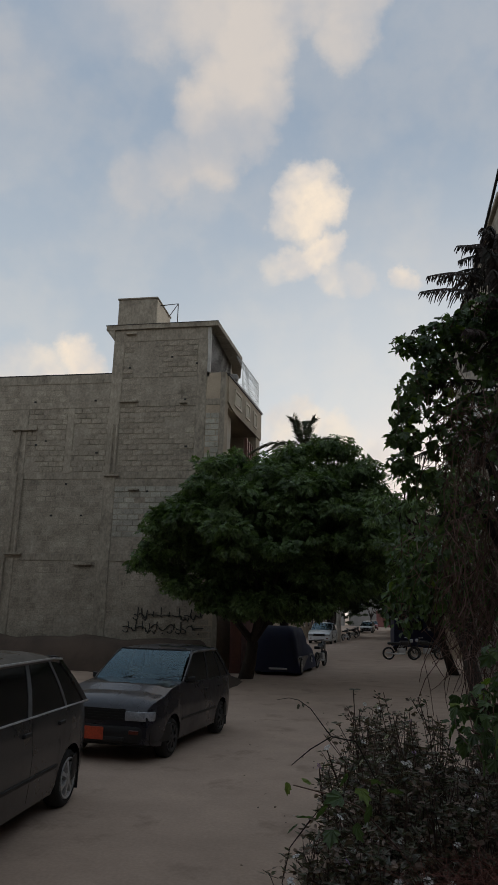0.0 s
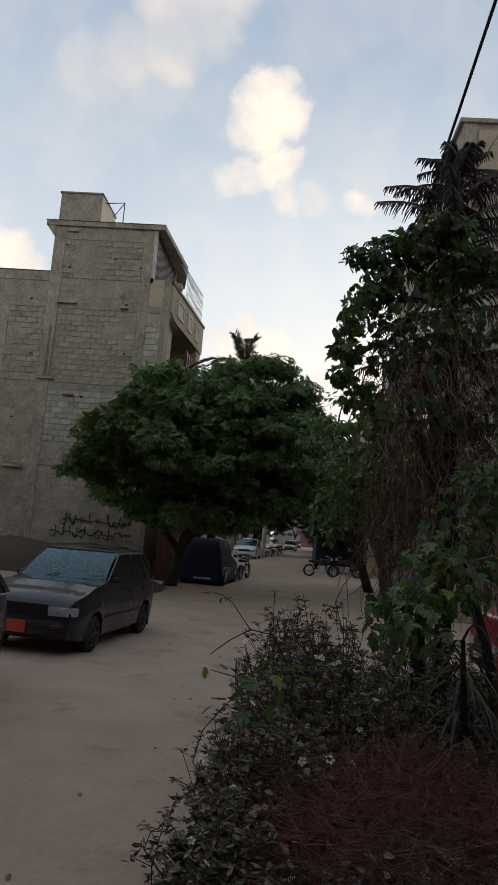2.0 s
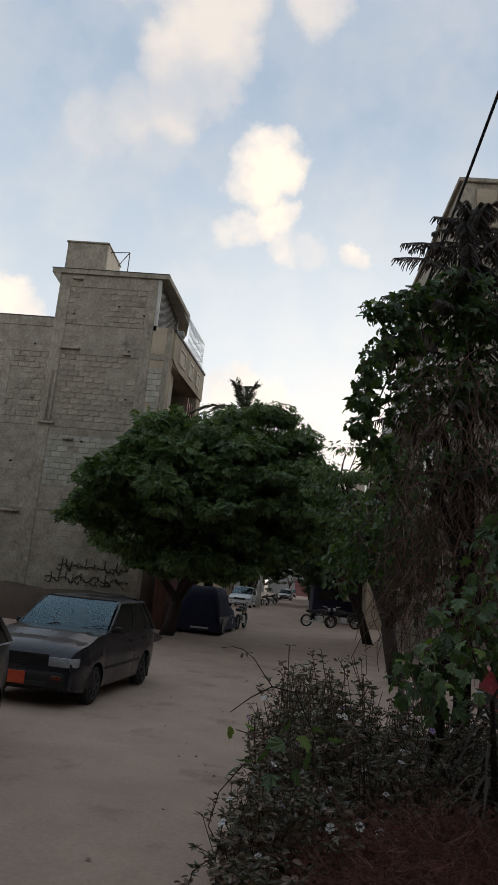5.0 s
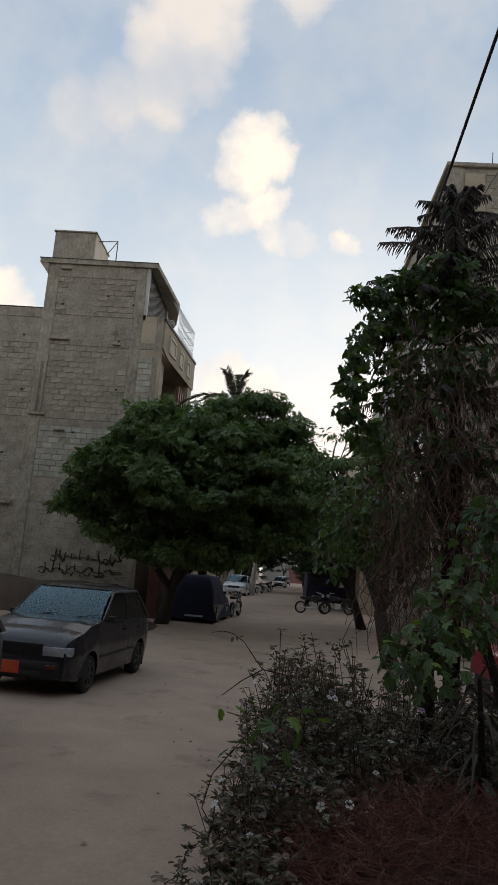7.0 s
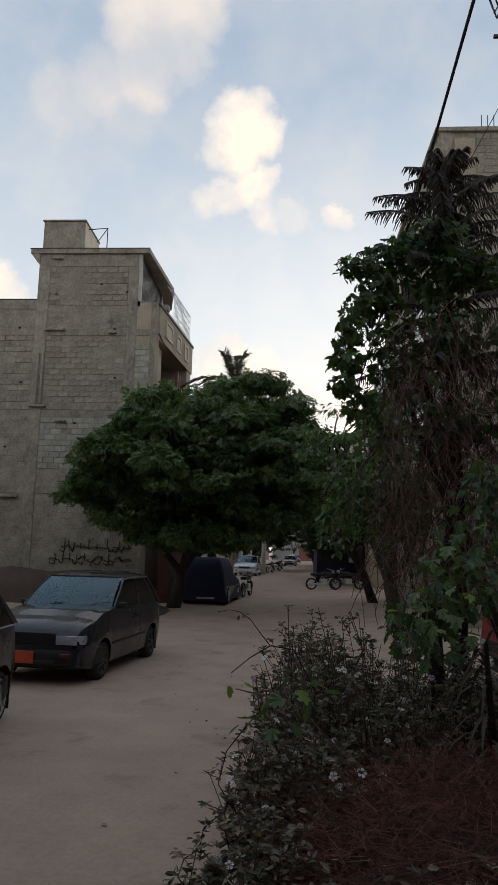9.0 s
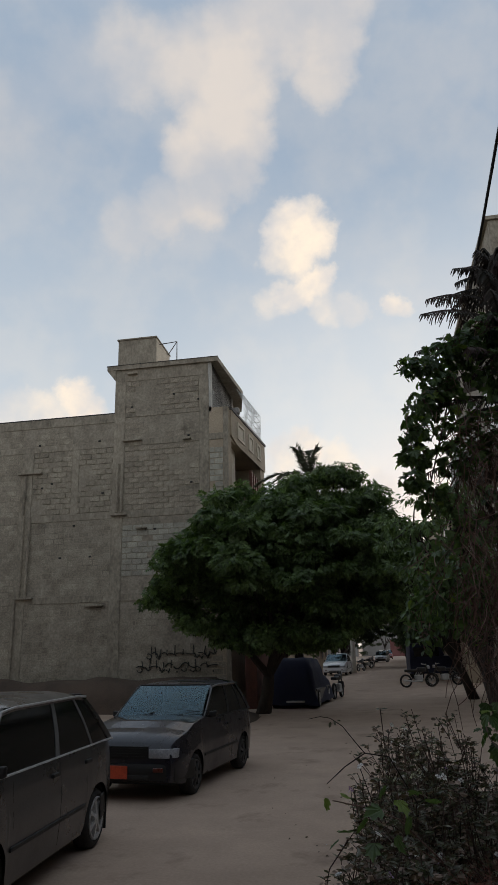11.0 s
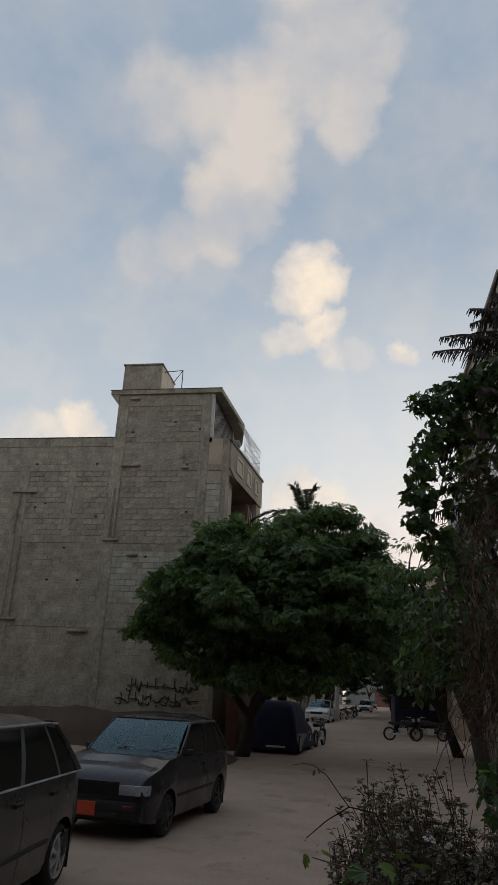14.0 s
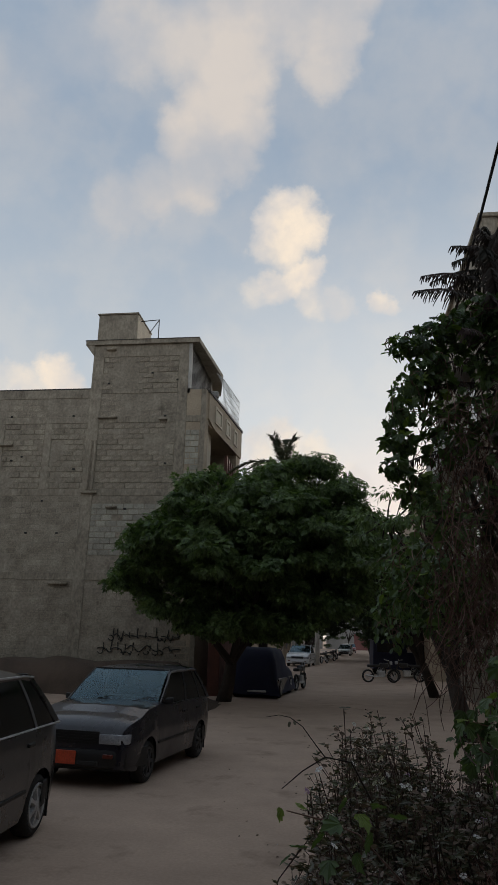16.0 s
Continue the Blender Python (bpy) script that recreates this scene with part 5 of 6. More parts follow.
def tree(label, foot, crown, radii, leaves=26000, clumps=170, size=(.08, .14), trunk=.17, seed=1, material="leaf", fork=.35, hollow=.35, flat_base=.55, extra=(), leaf_kind="lance", shoulder=False):
    """A trunk that forks into limbs, with leaves in clumps that stand unevenly about the crown."""
    rs = np.random.RandomState(seed)
    root = thing("tree", label, "tree", foot)
    F, C, R = np.array(foot, float), np.array(crown, float), np.array(radii, float)
    cs = []
    while len(cs) < clumps:
        p = rs.normal(size=3)
        p /= np.linalg.norm(p)
        q = p * (hollow + (1 - hollow) * rs.rand() ** .5)
        if q[2] < -flat_base:
            continue
        q *= 1 + .5 * noise.noise((p[0] * 2.3 + seed, p[1] * 2.3, p[2] * 2.3))
        if shoulder and (C + q * R)[0] < -3.4 and (C + q * R)[2] > 6.5 + ((C + q * R)[0] + 3.4) * .75:
            continue
        cs.append(C + q * R)
    for e in extra:
        cs.append(np.array(e, float))
    cs = np.array(cs)
    g = Geo()
    top = C + np.array((0, 0, -R[2] * .35))
    split = F + (top - F) * fork
    g.tube([tuple(np.zeros(3) + (0, 0, -.05)), tuple((split - F) * .5 + rs.normal(size=3) * .04), tuple(split - F)], [trunk * 1.25, trunk, trunk * .85], 9)
    part("trunk", g, "bark", root, smooth=True)
    limbs = Geo()
    heads = [C + np.array((math.cos(a) * R[0] * .45, math.sin(a) * R[1] * .45, rs.uniform(-.25, .25) * R[2])) for a in np.linspace(0, 6.28, 7)[:-1]]
    for h in heads:
        limbs.tube(branch_path(split - F, h - F, .25, rs), [trunk * .6, trunk * .5, trunk * .4, trunk * .28, trunk * .2], 6)
    for c in cs:
        h = heads[int(np.argmin([np.linalg.norm(c - h) for h in heads]))]
        limbs.tube(branch_path(h - F, c - F, .12, rs, 4), [.03, .022, .015, .008], 4)
    part("branchwork", limbs, "bark", root)
    lv = Geo()
    per = leaves // len(cs)
    for c in cs:
        rad = rs.uniform(.3, .62) * min(1.0, R.min() / 2.3 + .2)
        o = rs.normal(size=(per, 3))
        o /= np.linalg.norm(o, axis=1)[:, None]
        o *= (rs.rand(per, 1) ** .45) * rad * np.array((1.15, 1.15, .42))
        scatter(lv, c - F + o, o + rs.normal(size=o.shape) * .2, rs.uniform(*size, size=per), leaf_kind, rs, {"oval": .1, "spray": .3}.get(leaf_kind, .35))
    part("crown", lv, material, root, kind="stuff")
    return root


EDGE = [(-7.0, 3.45), (-6.8, 3.75), (-6.5, 4.05), (-6.4, 3.35), (-6.1, 3.0), (-5.7, 2.7), (-5.6, 4.55), (-5.9, 4.3), (-5.3, 5.2), (-5.45, 5.75), (-5.0, 6.05), (-4.7, 6.5), (-4.2, 6.4), (-3.7, 6.6), (-3.0, 6.5), (-2.4, 6.65), (-1.8, 6.8), (-1.2, 7.0), (-.75, 7.1), (-.4, 6.85), (-.1, 6.6), (.2, 6.2), (.45, 5.8), (.75, 5.4), (.85, 4.9), (.7, 4.4), (.75, 3.9), (.6, 3.4), (.3, 3.1), (-.2, 2.9), (-.8, 2.7), (-1.5, 2.55), (-2.2, 2.5), (-2.9, 2.5), (-3.6, 2.5), (-4.3, 2.55), (-5.0, 2.6)]
tree("dense dark green street tree spreading over the road", (-3.55, 22.2, 0), (-2.55, 20.5, 4.5), (3.15, 2.6, 2.05), leaves=36000, clumps=270, size=(.19, .31), shoulder=True, leaf_kind="spray", trunk=.2, seed=3, flat_base=.85, fork=.3,
     extra=[(x + .6 * min(1, max(0, (-4.2 - x) / 1.2)), 20.4 + .5 * math.sin(i * 2.3), z) for i, (x, z) in enumerate(EDGE)] + [(-4.4 + .3 * k, 20.4 + .4 * math.sin(k * 2.1), 2.25 + .2 * math.sin(k * 1.7)) for k in range(13)] + [(-1.9 + .42 * (k % 6), 20.5 + .6 * math.sin(k * 1.9), 5.3 + .42 * (k // 6) + .1 * math.sin(k * 3)) for k in range(18)])
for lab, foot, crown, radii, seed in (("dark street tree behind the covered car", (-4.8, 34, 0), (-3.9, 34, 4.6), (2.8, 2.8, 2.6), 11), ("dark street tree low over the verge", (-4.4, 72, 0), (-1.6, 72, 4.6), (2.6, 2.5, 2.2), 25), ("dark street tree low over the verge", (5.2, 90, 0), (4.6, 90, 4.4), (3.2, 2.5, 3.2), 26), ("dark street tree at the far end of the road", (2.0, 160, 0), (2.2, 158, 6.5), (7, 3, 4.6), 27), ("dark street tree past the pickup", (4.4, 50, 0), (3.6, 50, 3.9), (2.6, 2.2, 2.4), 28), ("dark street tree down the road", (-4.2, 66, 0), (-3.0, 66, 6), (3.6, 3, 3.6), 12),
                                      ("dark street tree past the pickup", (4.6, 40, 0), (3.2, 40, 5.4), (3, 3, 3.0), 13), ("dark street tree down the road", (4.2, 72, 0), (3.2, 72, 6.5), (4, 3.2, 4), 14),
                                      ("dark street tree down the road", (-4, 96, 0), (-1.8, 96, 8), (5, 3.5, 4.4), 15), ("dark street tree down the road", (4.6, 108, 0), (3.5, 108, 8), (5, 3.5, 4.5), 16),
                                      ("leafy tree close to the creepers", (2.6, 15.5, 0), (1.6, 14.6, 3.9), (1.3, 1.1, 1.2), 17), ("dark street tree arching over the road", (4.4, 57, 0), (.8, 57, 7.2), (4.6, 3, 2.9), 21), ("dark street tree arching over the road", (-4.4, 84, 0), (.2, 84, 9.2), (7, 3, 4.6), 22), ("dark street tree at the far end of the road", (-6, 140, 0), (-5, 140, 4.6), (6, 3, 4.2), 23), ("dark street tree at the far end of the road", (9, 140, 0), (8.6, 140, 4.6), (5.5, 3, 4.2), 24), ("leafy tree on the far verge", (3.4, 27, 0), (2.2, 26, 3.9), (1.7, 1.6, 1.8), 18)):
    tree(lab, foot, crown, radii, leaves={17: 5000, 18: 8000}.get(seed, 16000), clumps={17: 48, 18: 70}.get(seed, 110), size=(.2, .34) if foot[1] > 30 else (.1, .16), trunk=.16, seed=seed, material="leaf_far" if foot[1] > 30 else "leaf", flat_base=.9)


def palm(foot, height, seed=5):
    rs = np.random.RandomState(seed)
    root = thing("palm_tree", "tall palm with ragged fronds rising behind the street tree", "tree", foot)
    part("trunk", Geo().tube([(-.75, 0, -.05), (-.55, 0, height * .5), (.05, 0, height)], [.2, .16, .14], 9), "bark", root, smooth=True)
    for k in range(13):
        a = 2.4 * k
        up = rs.uniform(.6, 1.2) if k % 3 else 1.5
        reach = 2.4 if k % 3 else .5
        g = Geo()
        pts = [np.array((.05, 0, height)) + np.array((math.cos(a), math.sin(a), 0)) * reach * t + np.array((0, 0, up * 1.55 * t - (1.7 if k % 3 else .9) * t * t)) for t in np.linspace(0, 1, 9)]
        g.tube(pts, [.03 - .0028 * i for i in range(9)], 4)
        pl, wy = [], []
        for i in range(130):
            t = rs.uniform(.12, .99)
            j = min(7, int(t * 8))
            p = pts[j] + (pts[j + 1] - pts[j]) * (t * 8 - j)
            sgn = 1 if i % 2 else -1
            w = np.array((-math.sin(a) * sgn, math.cos(a) * sgn, .35)) * .8 + (pts[j + 1] - pts[j]) * 2.4
            pl.append(p), wy.append(w)
        S = rs.uniform(.3, .6, size=130)
        scatter(g, pl, wy, S, "strap", rs, .25)
        part("frond", g, "palmleaf", root)


palm((-2.3, 28, 0), 8.75)


def monkey_pine(foot=(1.32, 5.6, 0), top=5.1):
    """A young araucaria: a straight trunk with whorls of upturned combs."""
    rs = np.random.RandomState(7)
    root = thing("araucaria", "young dark araucaria with upturned comb-like branches, overgrown by creepers", "tree", foot)
    part("trunk", Geo().tube([(0, 0, -.05), (.03, 0, 2), (0, .02, 4), (0, 0, top)], [.07, .06, .04, .012], 8), "bark", root, smooth=True)
    levels = [(5.08, .16, 6, .6), (5.04, .3, 7, .25), (4.96, .44, 7, .12), (4.84, .55, 8, .06), (4.7, .6, 8, .02), (4.5, .72, 7, 0), (4.28, .76, 6, .02), (4.05, .75, 6, -.02), (3.75, .8, 5, -.06), (3.3, .85, 5, -.1), (2.8, .9, 5, -.12)]
    for li, (z, reach, count, lift) in enumerate(levels):
        for k in range(count):
            a = 2 * math.pi * (k + .37 * li) / count + rs.normal() * .22
            r = reach * rs.uniform(.62, 1.12)
            d = np.array((math.cos(a), math.sin(a), 0))
            pts = [np.array((0, 0, z)) + d * r * t + np.array((0, 0, lift * r * t + .11 * r * math.sin(math.pi * t))) for t in np.linspace(0, 1, 8)]
            g = Geo().tube(pts, [.011 - .0009 * i for i in range(8)], 4)
            side = np.array((-d[1], d[0], 0))
            n = int(9 + 34 * r)
            for i in range(n):
                t = .25 + .75 * i / (n - 1)
                j = min(6, int(t * 7))
                p = pts[j] + (pts[j + 1] - pts[j]) * (t * 7 - j)
                ln = (.035 + .15 * max(0, 1.03 - t) ** .6 * min(1, .35 + r)) * rs.uniform(.7, 1.2)
                for s in (-1, 1):
                    q = p + side * s * ln * rs.uniform(.35, .75) + d * ln * rs.uniform(.05, .3) + np.array((0, 0, -ln * rs.uniform(.55, .95)))
                    g.tube([p, p * .45 + q * .55 + side * s * ln * .16, q], [.0055, .006, .003], 3)
            part("branch", g, "pine", root)


monkey_pine()


def creeper(label, centres, seed, leaves, size, spread, material="vine", foot=(1.2, 5.4, 0), kind="lobed", new_share=.04, stems=True):
    rs = np.random.RandomState(seed)
    root = thing("creeper", label, "climbing plant", foot)
    F = np.array(foot, float)
    lv, young, st = Geo(), Geo(), Geo()
    total = sum(c[3] for c in centres)
    for x, y, z, wgt, rx, rz in centres:
        n = int(leaves * wgt / total) + 2
        o = rs.normal(size=(n, 3))
        o = o / np.linalg.norm(o, axis=1)[:, None] * rs.rand(n, 1) ** .4 * np.array((rx, spread, rz))
        p = np.array((x, y, z)) + o - F
        w = o * np.array((1, 1, .4)) + rs.normal(size=o.shape) * .25 + np.array((0, -.25, 0))
        pick = rs.rand(n) < new_share
        s = rs.uniform(*size, size=n)
        if (~pick).any():
            scatter(lv, p[~pick], w[~pick], s[~pick], kind, rs, .45)
        if pick.any():
            scatter(young, p[pick], w[pick], s[pick], kind, rs, .3)
        if stems:
            for i in range(0, n, 9):
                j = rs.randint(n)
                if np.linalg.norm(p[i] - p[j]) < .5:
                    st.tube(branch_path(p[i], p[j], .04, rs, 7), .004, 3)
    part("foliage", lv, material, root, kind="stuff")
    if young.v:
        part("young_foliage", young, "vine_new", root, "yellow-green young leaves", kind="stuff")
    if st.v:
        part("stem_tangle", st, "dry", root, "thin brown stems", kind="stuff")


# leafy curtain: x, y, z, weight, half width, half height
creeper("green creeper with lobed leaves hanging over the araucaria", (
    (.47, 5.35, 4.1, .14, .09, .05), (.6, 5.35, 4.05, .3, .12, .08), (.85, 5.35, 4.18, .9, .25, .14), (1.15, 5.3, 4.32, .8, .26, .14), (1.3, 5.3, 4.0, 1.4, .4, .22), (.72, 5.35, 3.85, .6, .16, .16), (.55, 5.3, 3.72, .4, .15, .1), (.5, 5.3, 3.5, .4, .14, .12),
    (.46, 5.3, 3.3, .35, .13, .12), (.42, 5.3, 3.1, .25, .1, .08), (.58, 5.3, 2.95, .3, .14, .12), (.8, 5.3, 3.4, .7, .24, .3), (1.2, 5.25, 3.5, 1.1, .4, .3), (1.1, 5.2, 2.9, .6, .55, .3), (.68, 5.3, 2.6, .3, .25, .3)), 21, 2000, (.045, .095), .26)
creeper("green creeper with broad leaves sprawling over the bushes", (
    (2.05, 5.0, 3.95, 1.8, .4, .3), (2.4, 4.9, 3.5, 1.8, .4, .45), (1.8, 4.9, 3.45, 1.0, .3, .3), (2.2, 4.6, 2.9, 1.3, .4, .3), (1.65, 4.4, 2.6, 1.0, .3, .2), (1.3, 4.3, 2.2, .9, .3, .25), (1.02, 4.1, 1.75, .8, .28, .28), (.78, 4.0, 1.45, .6, .24, .2), (1.95, 4.4, 2.3, .5, .3, .25)), 22, 1900, (.045, .095), .34, foot=(1.7, 4.6, 0), new_share=.06)
creeper("green leaf tangle at the hedge's far end", ((.58, 6.6, 2.5, 1.5, .25, .4), (.85, 6.4, 2.3, 2.5, .45, .4), (1.2, 6.2, 2.5, 2.5, .6, .5), (.5, 6.8, 2.1, .8, .2, .3), (1.3, 6.2, 2.0, 1, .6, .4)), 23, 1500, (.05, .1), .4, foot=(.8, 6.4, 0), kind="oval", new_share=.05)


def dry_curtain():
    rs = np.random.RandomState(31)
    root = thing("dry_creeper", "tangle of dry brown stems hanging from the creepers", "climbing plant", (1.2, 5.5, 0))
    g = Geo()
    for i in range(620):
        x, y = .72 + 1.9 * rs.rand(), rs.uniform(4.9, 6.0)
        z = rs.uniform(1.8, 3.6) - max(0, .8 - x) * .9
        ln = min(rs.uniform(.3, 1.0), z - 1.2)
        if ln < .15:
            continue
        p = [(x - 1.2, y - 5.5, z)]
        dx = rs.normal() * .12
        for k in range(1, 6):
            q = p[-1]
            p.append((q[0] + dx / 5 + rs.normal() * .05, q[1] + rs.normal() * .05, max(1.25, q[2] - ln / 5)))
        g.tube(p, [.0042, .0042, .0038, .0035, .003, .0025], 3)
    for i in range(1900):
        a = np.array((rs.uniform(.75, 2.5) - 1.2, rs.uniform(-.65, .6), rs.uniform(1.6, 3.5)))
        b = a + np.clip(rs.normal(size=3), -1.4, 1.4) * np.array((.17, .16, .26))
        g.tube(branch_path(a, b, .05, rs, 5), .0028, 3)
    part("stem_tangle", g, "dry", root, kind="stuff")
    t = Geo()
    t.tube([(.0, .1, -.05), (-.06, .05, 1.2), (.1, 0, 2.2), (-.1, 0, 3.2)], [.06, .055, .045, .03], 7)
    t.tube([(.5, -.35, -.05), (.45, -.32, .7), (.35, -.3, 1.2), (.12, -.3, 1.9), (-.1, -.3, 2.4), (-.25, -.2, 2.9)], [.045, .04, .035, .035, .03, .02], 7)
    part("trunk", t, "bark", root, smooth=True)


dry_curtain()


def flower_mesh():
    g = Geo()
    for k in range(5):
        a = 2 * math.pi * k / 5
        c, s = math.cos(a), math.sin(a)

        def at(r, w, z):
            return (c * r - s * w, s * r + c * w, z)
        g.add([at(.003, 0, 0), at(.012, .008, .004), at(.021, .009, .002), at(.024, 0, .001), at(.021, -.009, .002), at(.012, -.008, .004)], [(0, 1, 2, 3), (0, 3, 4, 5)])
    g.tube([(0, 0, -.03), (0, 0, 0)], .0015, 3)
    return g.mesh("flower")


FLOWER = [flower_mesh(), flower_mesh()]
FLOWER[0].materials.append(M["petal"]), FLOWER[1].materials.append(M["mauve"])


def flower_bush(label, foot, radius, height, seed, leaves=900, flowers=10, lean=(0, 0), dryness=.0):
    """Upright stems with whorls of narrow leaves and small pale flowers at the tips."""
    rs = np.random.RandomState(seed)
    root = thing("flower_bush", label, "shrub", foot, group="bushes of the hedge")
    st, lv = Geo(), Geo()
    pl, wy, sz, tips = [], [], [], []
    nst = max(10, int(leaves / 38 * min(1, radius / .3)))
    for i in range(nst):
        a, r = rs.uniform(0, 6.28), radius * rs.rand() ** .5
        b = np.array((r * .35 * math.cos(a), r * .35 * math.sin(a), 0))
        h = height * rs.uniform(.4, .98) * (1 - .35 * (r / radius) ** 2)
        t = np.array((r * math.cos(a) + lean[0] * rs.rand(), r * math.sin(a) + lean[1] * rs.rand(), h))
        path = branch_path(b, t, .1, rs, 5)
        st.tube(path, [.006, .005, .004, .004, .003], 3)
        tips.append(np.array(path[-1]))
        P = np.array(path)
        for u in (1.7, 2.2, 2.6, 3.0, 3.35, 3.7, 3.95):
            u = min(3.99, u + rs.uniform(-.2, .2))
            j = int(u)
            p = P[j] + (P[j + 1] - P[j]) * (u - j)
            m = rs.randint(7, 11)
            rise, turn = rs.uniform(.1, .7), rs.uniform(0, 6.28)
            if rs.rand() < .5:
                p = p + rs.normal(size=3) * np.array((.05, .05, .03))
                st.tube([tuple(P[j]), tuple(p)], .0025, 3)
            for k in range(m):
                ang = turn + 6.28 * k / m + rs.normal() * .2
                pl.append(p + rs.normal(size=3) * .006), wy.append((math.cos(ang), math.sin(ang), rise)), sz.append(rs.uniform(.034, .068))
    pl, wy, sz = np.array(pl), np.array(wy), np.array(sz)
    dry = rs.rand(len(pl)) < .3 + dryness
    scatter(lv, pl[~dry], wy[~dry], sz[~dry], "lance", rs, .1)
    dl = Geo()
    scatter(dl, pl[dry] + rs.normal(size=(int(dry.sum()), 3)) * .02, wy[dry], sz[dry] * .8, "oval", rs, .5)
    part("dry_foliage", dl, "dry_leaf", root, "withered brown leaves", kind="stuff")
    part("stem_tangle", st, "twig", root, kind="stuff")
    part("foliage", lv, "shrub", root, kind="stuff")
    order = rs.permutation(len(tips))[:flowers]
    for k in order:
        f = new("flower", FLOWER[1 if rs.rand() < .12 else 0])
        f.parent = root
        f.location = tips[k] + np.array((0, -.01, .02))
        f.scale = [rs.uniform(.75, 1.15)] * 3
        f.rotation_euler = (rs.uniform(.2, 1.1), rs.uniform(-.4, .4), rs.uniform(0, 6))


rb = random.Random(12)
BUSH = "grey-green flowering bush in the sandy roadside hedge"
for k, (x, y, r, h) in enumerate(((-.12, 3.75, .26, .6), (.02, 4.15, .3, .95), (-.02, 3.35, .22, .8), (.08, 4.75, .34, 1.3), (.32, 5.3, .4, 1.55), (.15, 5.9, .38, 1.5), (.5, 4.5, .36, 1.25), (.75, 4.35, .36, 1.15), (.95, 4.6, .4, 1.25),
                                  (1.15, 4.1, .3, .95), (.5, 3.05, .16, .62), (.85, 3.15, .17, .72), (1.2, 3.25, .18, .78), (.3, 2.95, .13, .5), (1.4, 4.0, .36, 1.12), (1.9, 3.8, .36, 1.0), (1.75, 4.4, .4, 1.2), (.2, 3.95, .3, 1.0), (.75, 5.6, .45, 1.45), (1.2, 5.3, .45, 1.35), (.2, 6.6, .4, 1.3), (.6, 7.2, .5, 1.3), (.05, 3.15, .2, .55),
                                  (2.1, 4.1, .4, 1.1), (2.2, 5.0, .5, 1.15), (2.7, 4.5, .45, 1.5), (3.1, 5.4, .5, 1.5), (2.4, 4.9, .45, 1.5), (3.4, 6.2, .5, 1.5), (2.8, 5.8, .5, 1.5), (2.0, 4.6, .4, 1.35), (1.7, 5.2, .45, 1.35), (2.05, 5.4, .45, 1.45), (2.3, 5.6, .5, 1.5), (2.65, 5.2, .5, 1.5), (1.5, 4.6, .4, 1.3), (2.7, 5.2, .5, 1.1), (1.1, 6.5, .5, 1.3), (1.8, 6.2, .5, 1.2), (2.3, 3.6, .4, 1.0))):
    flower_bush(BUSH, (x, y, 0), r * 1.15, h, 100 + k, leaves=2000, flowers=rb.randint(9, 20))


def dry_brush():
    rs = np.random.RandomState(41)
    root = thing("dry_brush", "heap of red-brown dry twigs and needles under the bushes", "brushwood", (.62, 3.35, 0))
    g = Geo()
    for i in range(9500):
        x, y = rs.uniform(-.55, 1.2), rs.uniform(-.5, .8)
        h = (.78 * max(.1, 1 - ((x - .3) / 1.5) ** 2) * (1 - .5 * max(0, -y) / .5)) * rs.rand() ** .35
        a = np.array((x, y, h + .02))
        b = a + rs.normal(size=3) * np.array((.16, .14, .09))
        b[2] = max(.01, b[2])
        g.tube(branch_path(a, b, .03, rs, 3), [.002, .0016, .001], 3)
    part("brushwood", g, "rust", root, kind="stuff")
    h = Geo()
    for i in range(15):
        for j in range(13):
            u, v = i / 14 * 2 - 1, j / 12 * 2 - 1
            z = max(0, 1 - u * u - v * v) ** .7 * .48 * (1 + .3 * noise.noise((u * 4, v * 4, 2)))
            h.v.append((.3 + u * 1.1, .25 + v * .85, z * 1.3 - .02))
    h.f = [(i * 13 + j, (i + 1) * 13 + j, (i + 1) * 13 + j + 1, i * 13 + j + 1) for i in range(14) for j in range(12)]
    part("mound", h, "soil", root, smooth=True)


dry_brush()


def hedge_soil():
    g = Geo()
    for i in range(25):
        for j in range(15):
            x, y = -.1 + j * .3, 2.2 + i * .35
            e = min(1, j / 2, (14 - j) / 2, i / 2, (24 - i) / 2)
            g.v.append((x + .12 * noise.noise((x, y, 4)) , y, -.03 + .1 * max(0, e) * (1 + .5 * noise.noise((x * 2, y * 2, 8)))))
    g.f = [(i * 15 + j, i * 15 + j + 1, (i + 1) * 15 + j + 1, (i + 1) * 15 + j) for i in range(24) for j in range(14)]
    tagged(part("hedge_bed", g, "soil", smooth=True), "dark soil bed littered under the hedge", "bed", kind="structure")


hedge_soil()


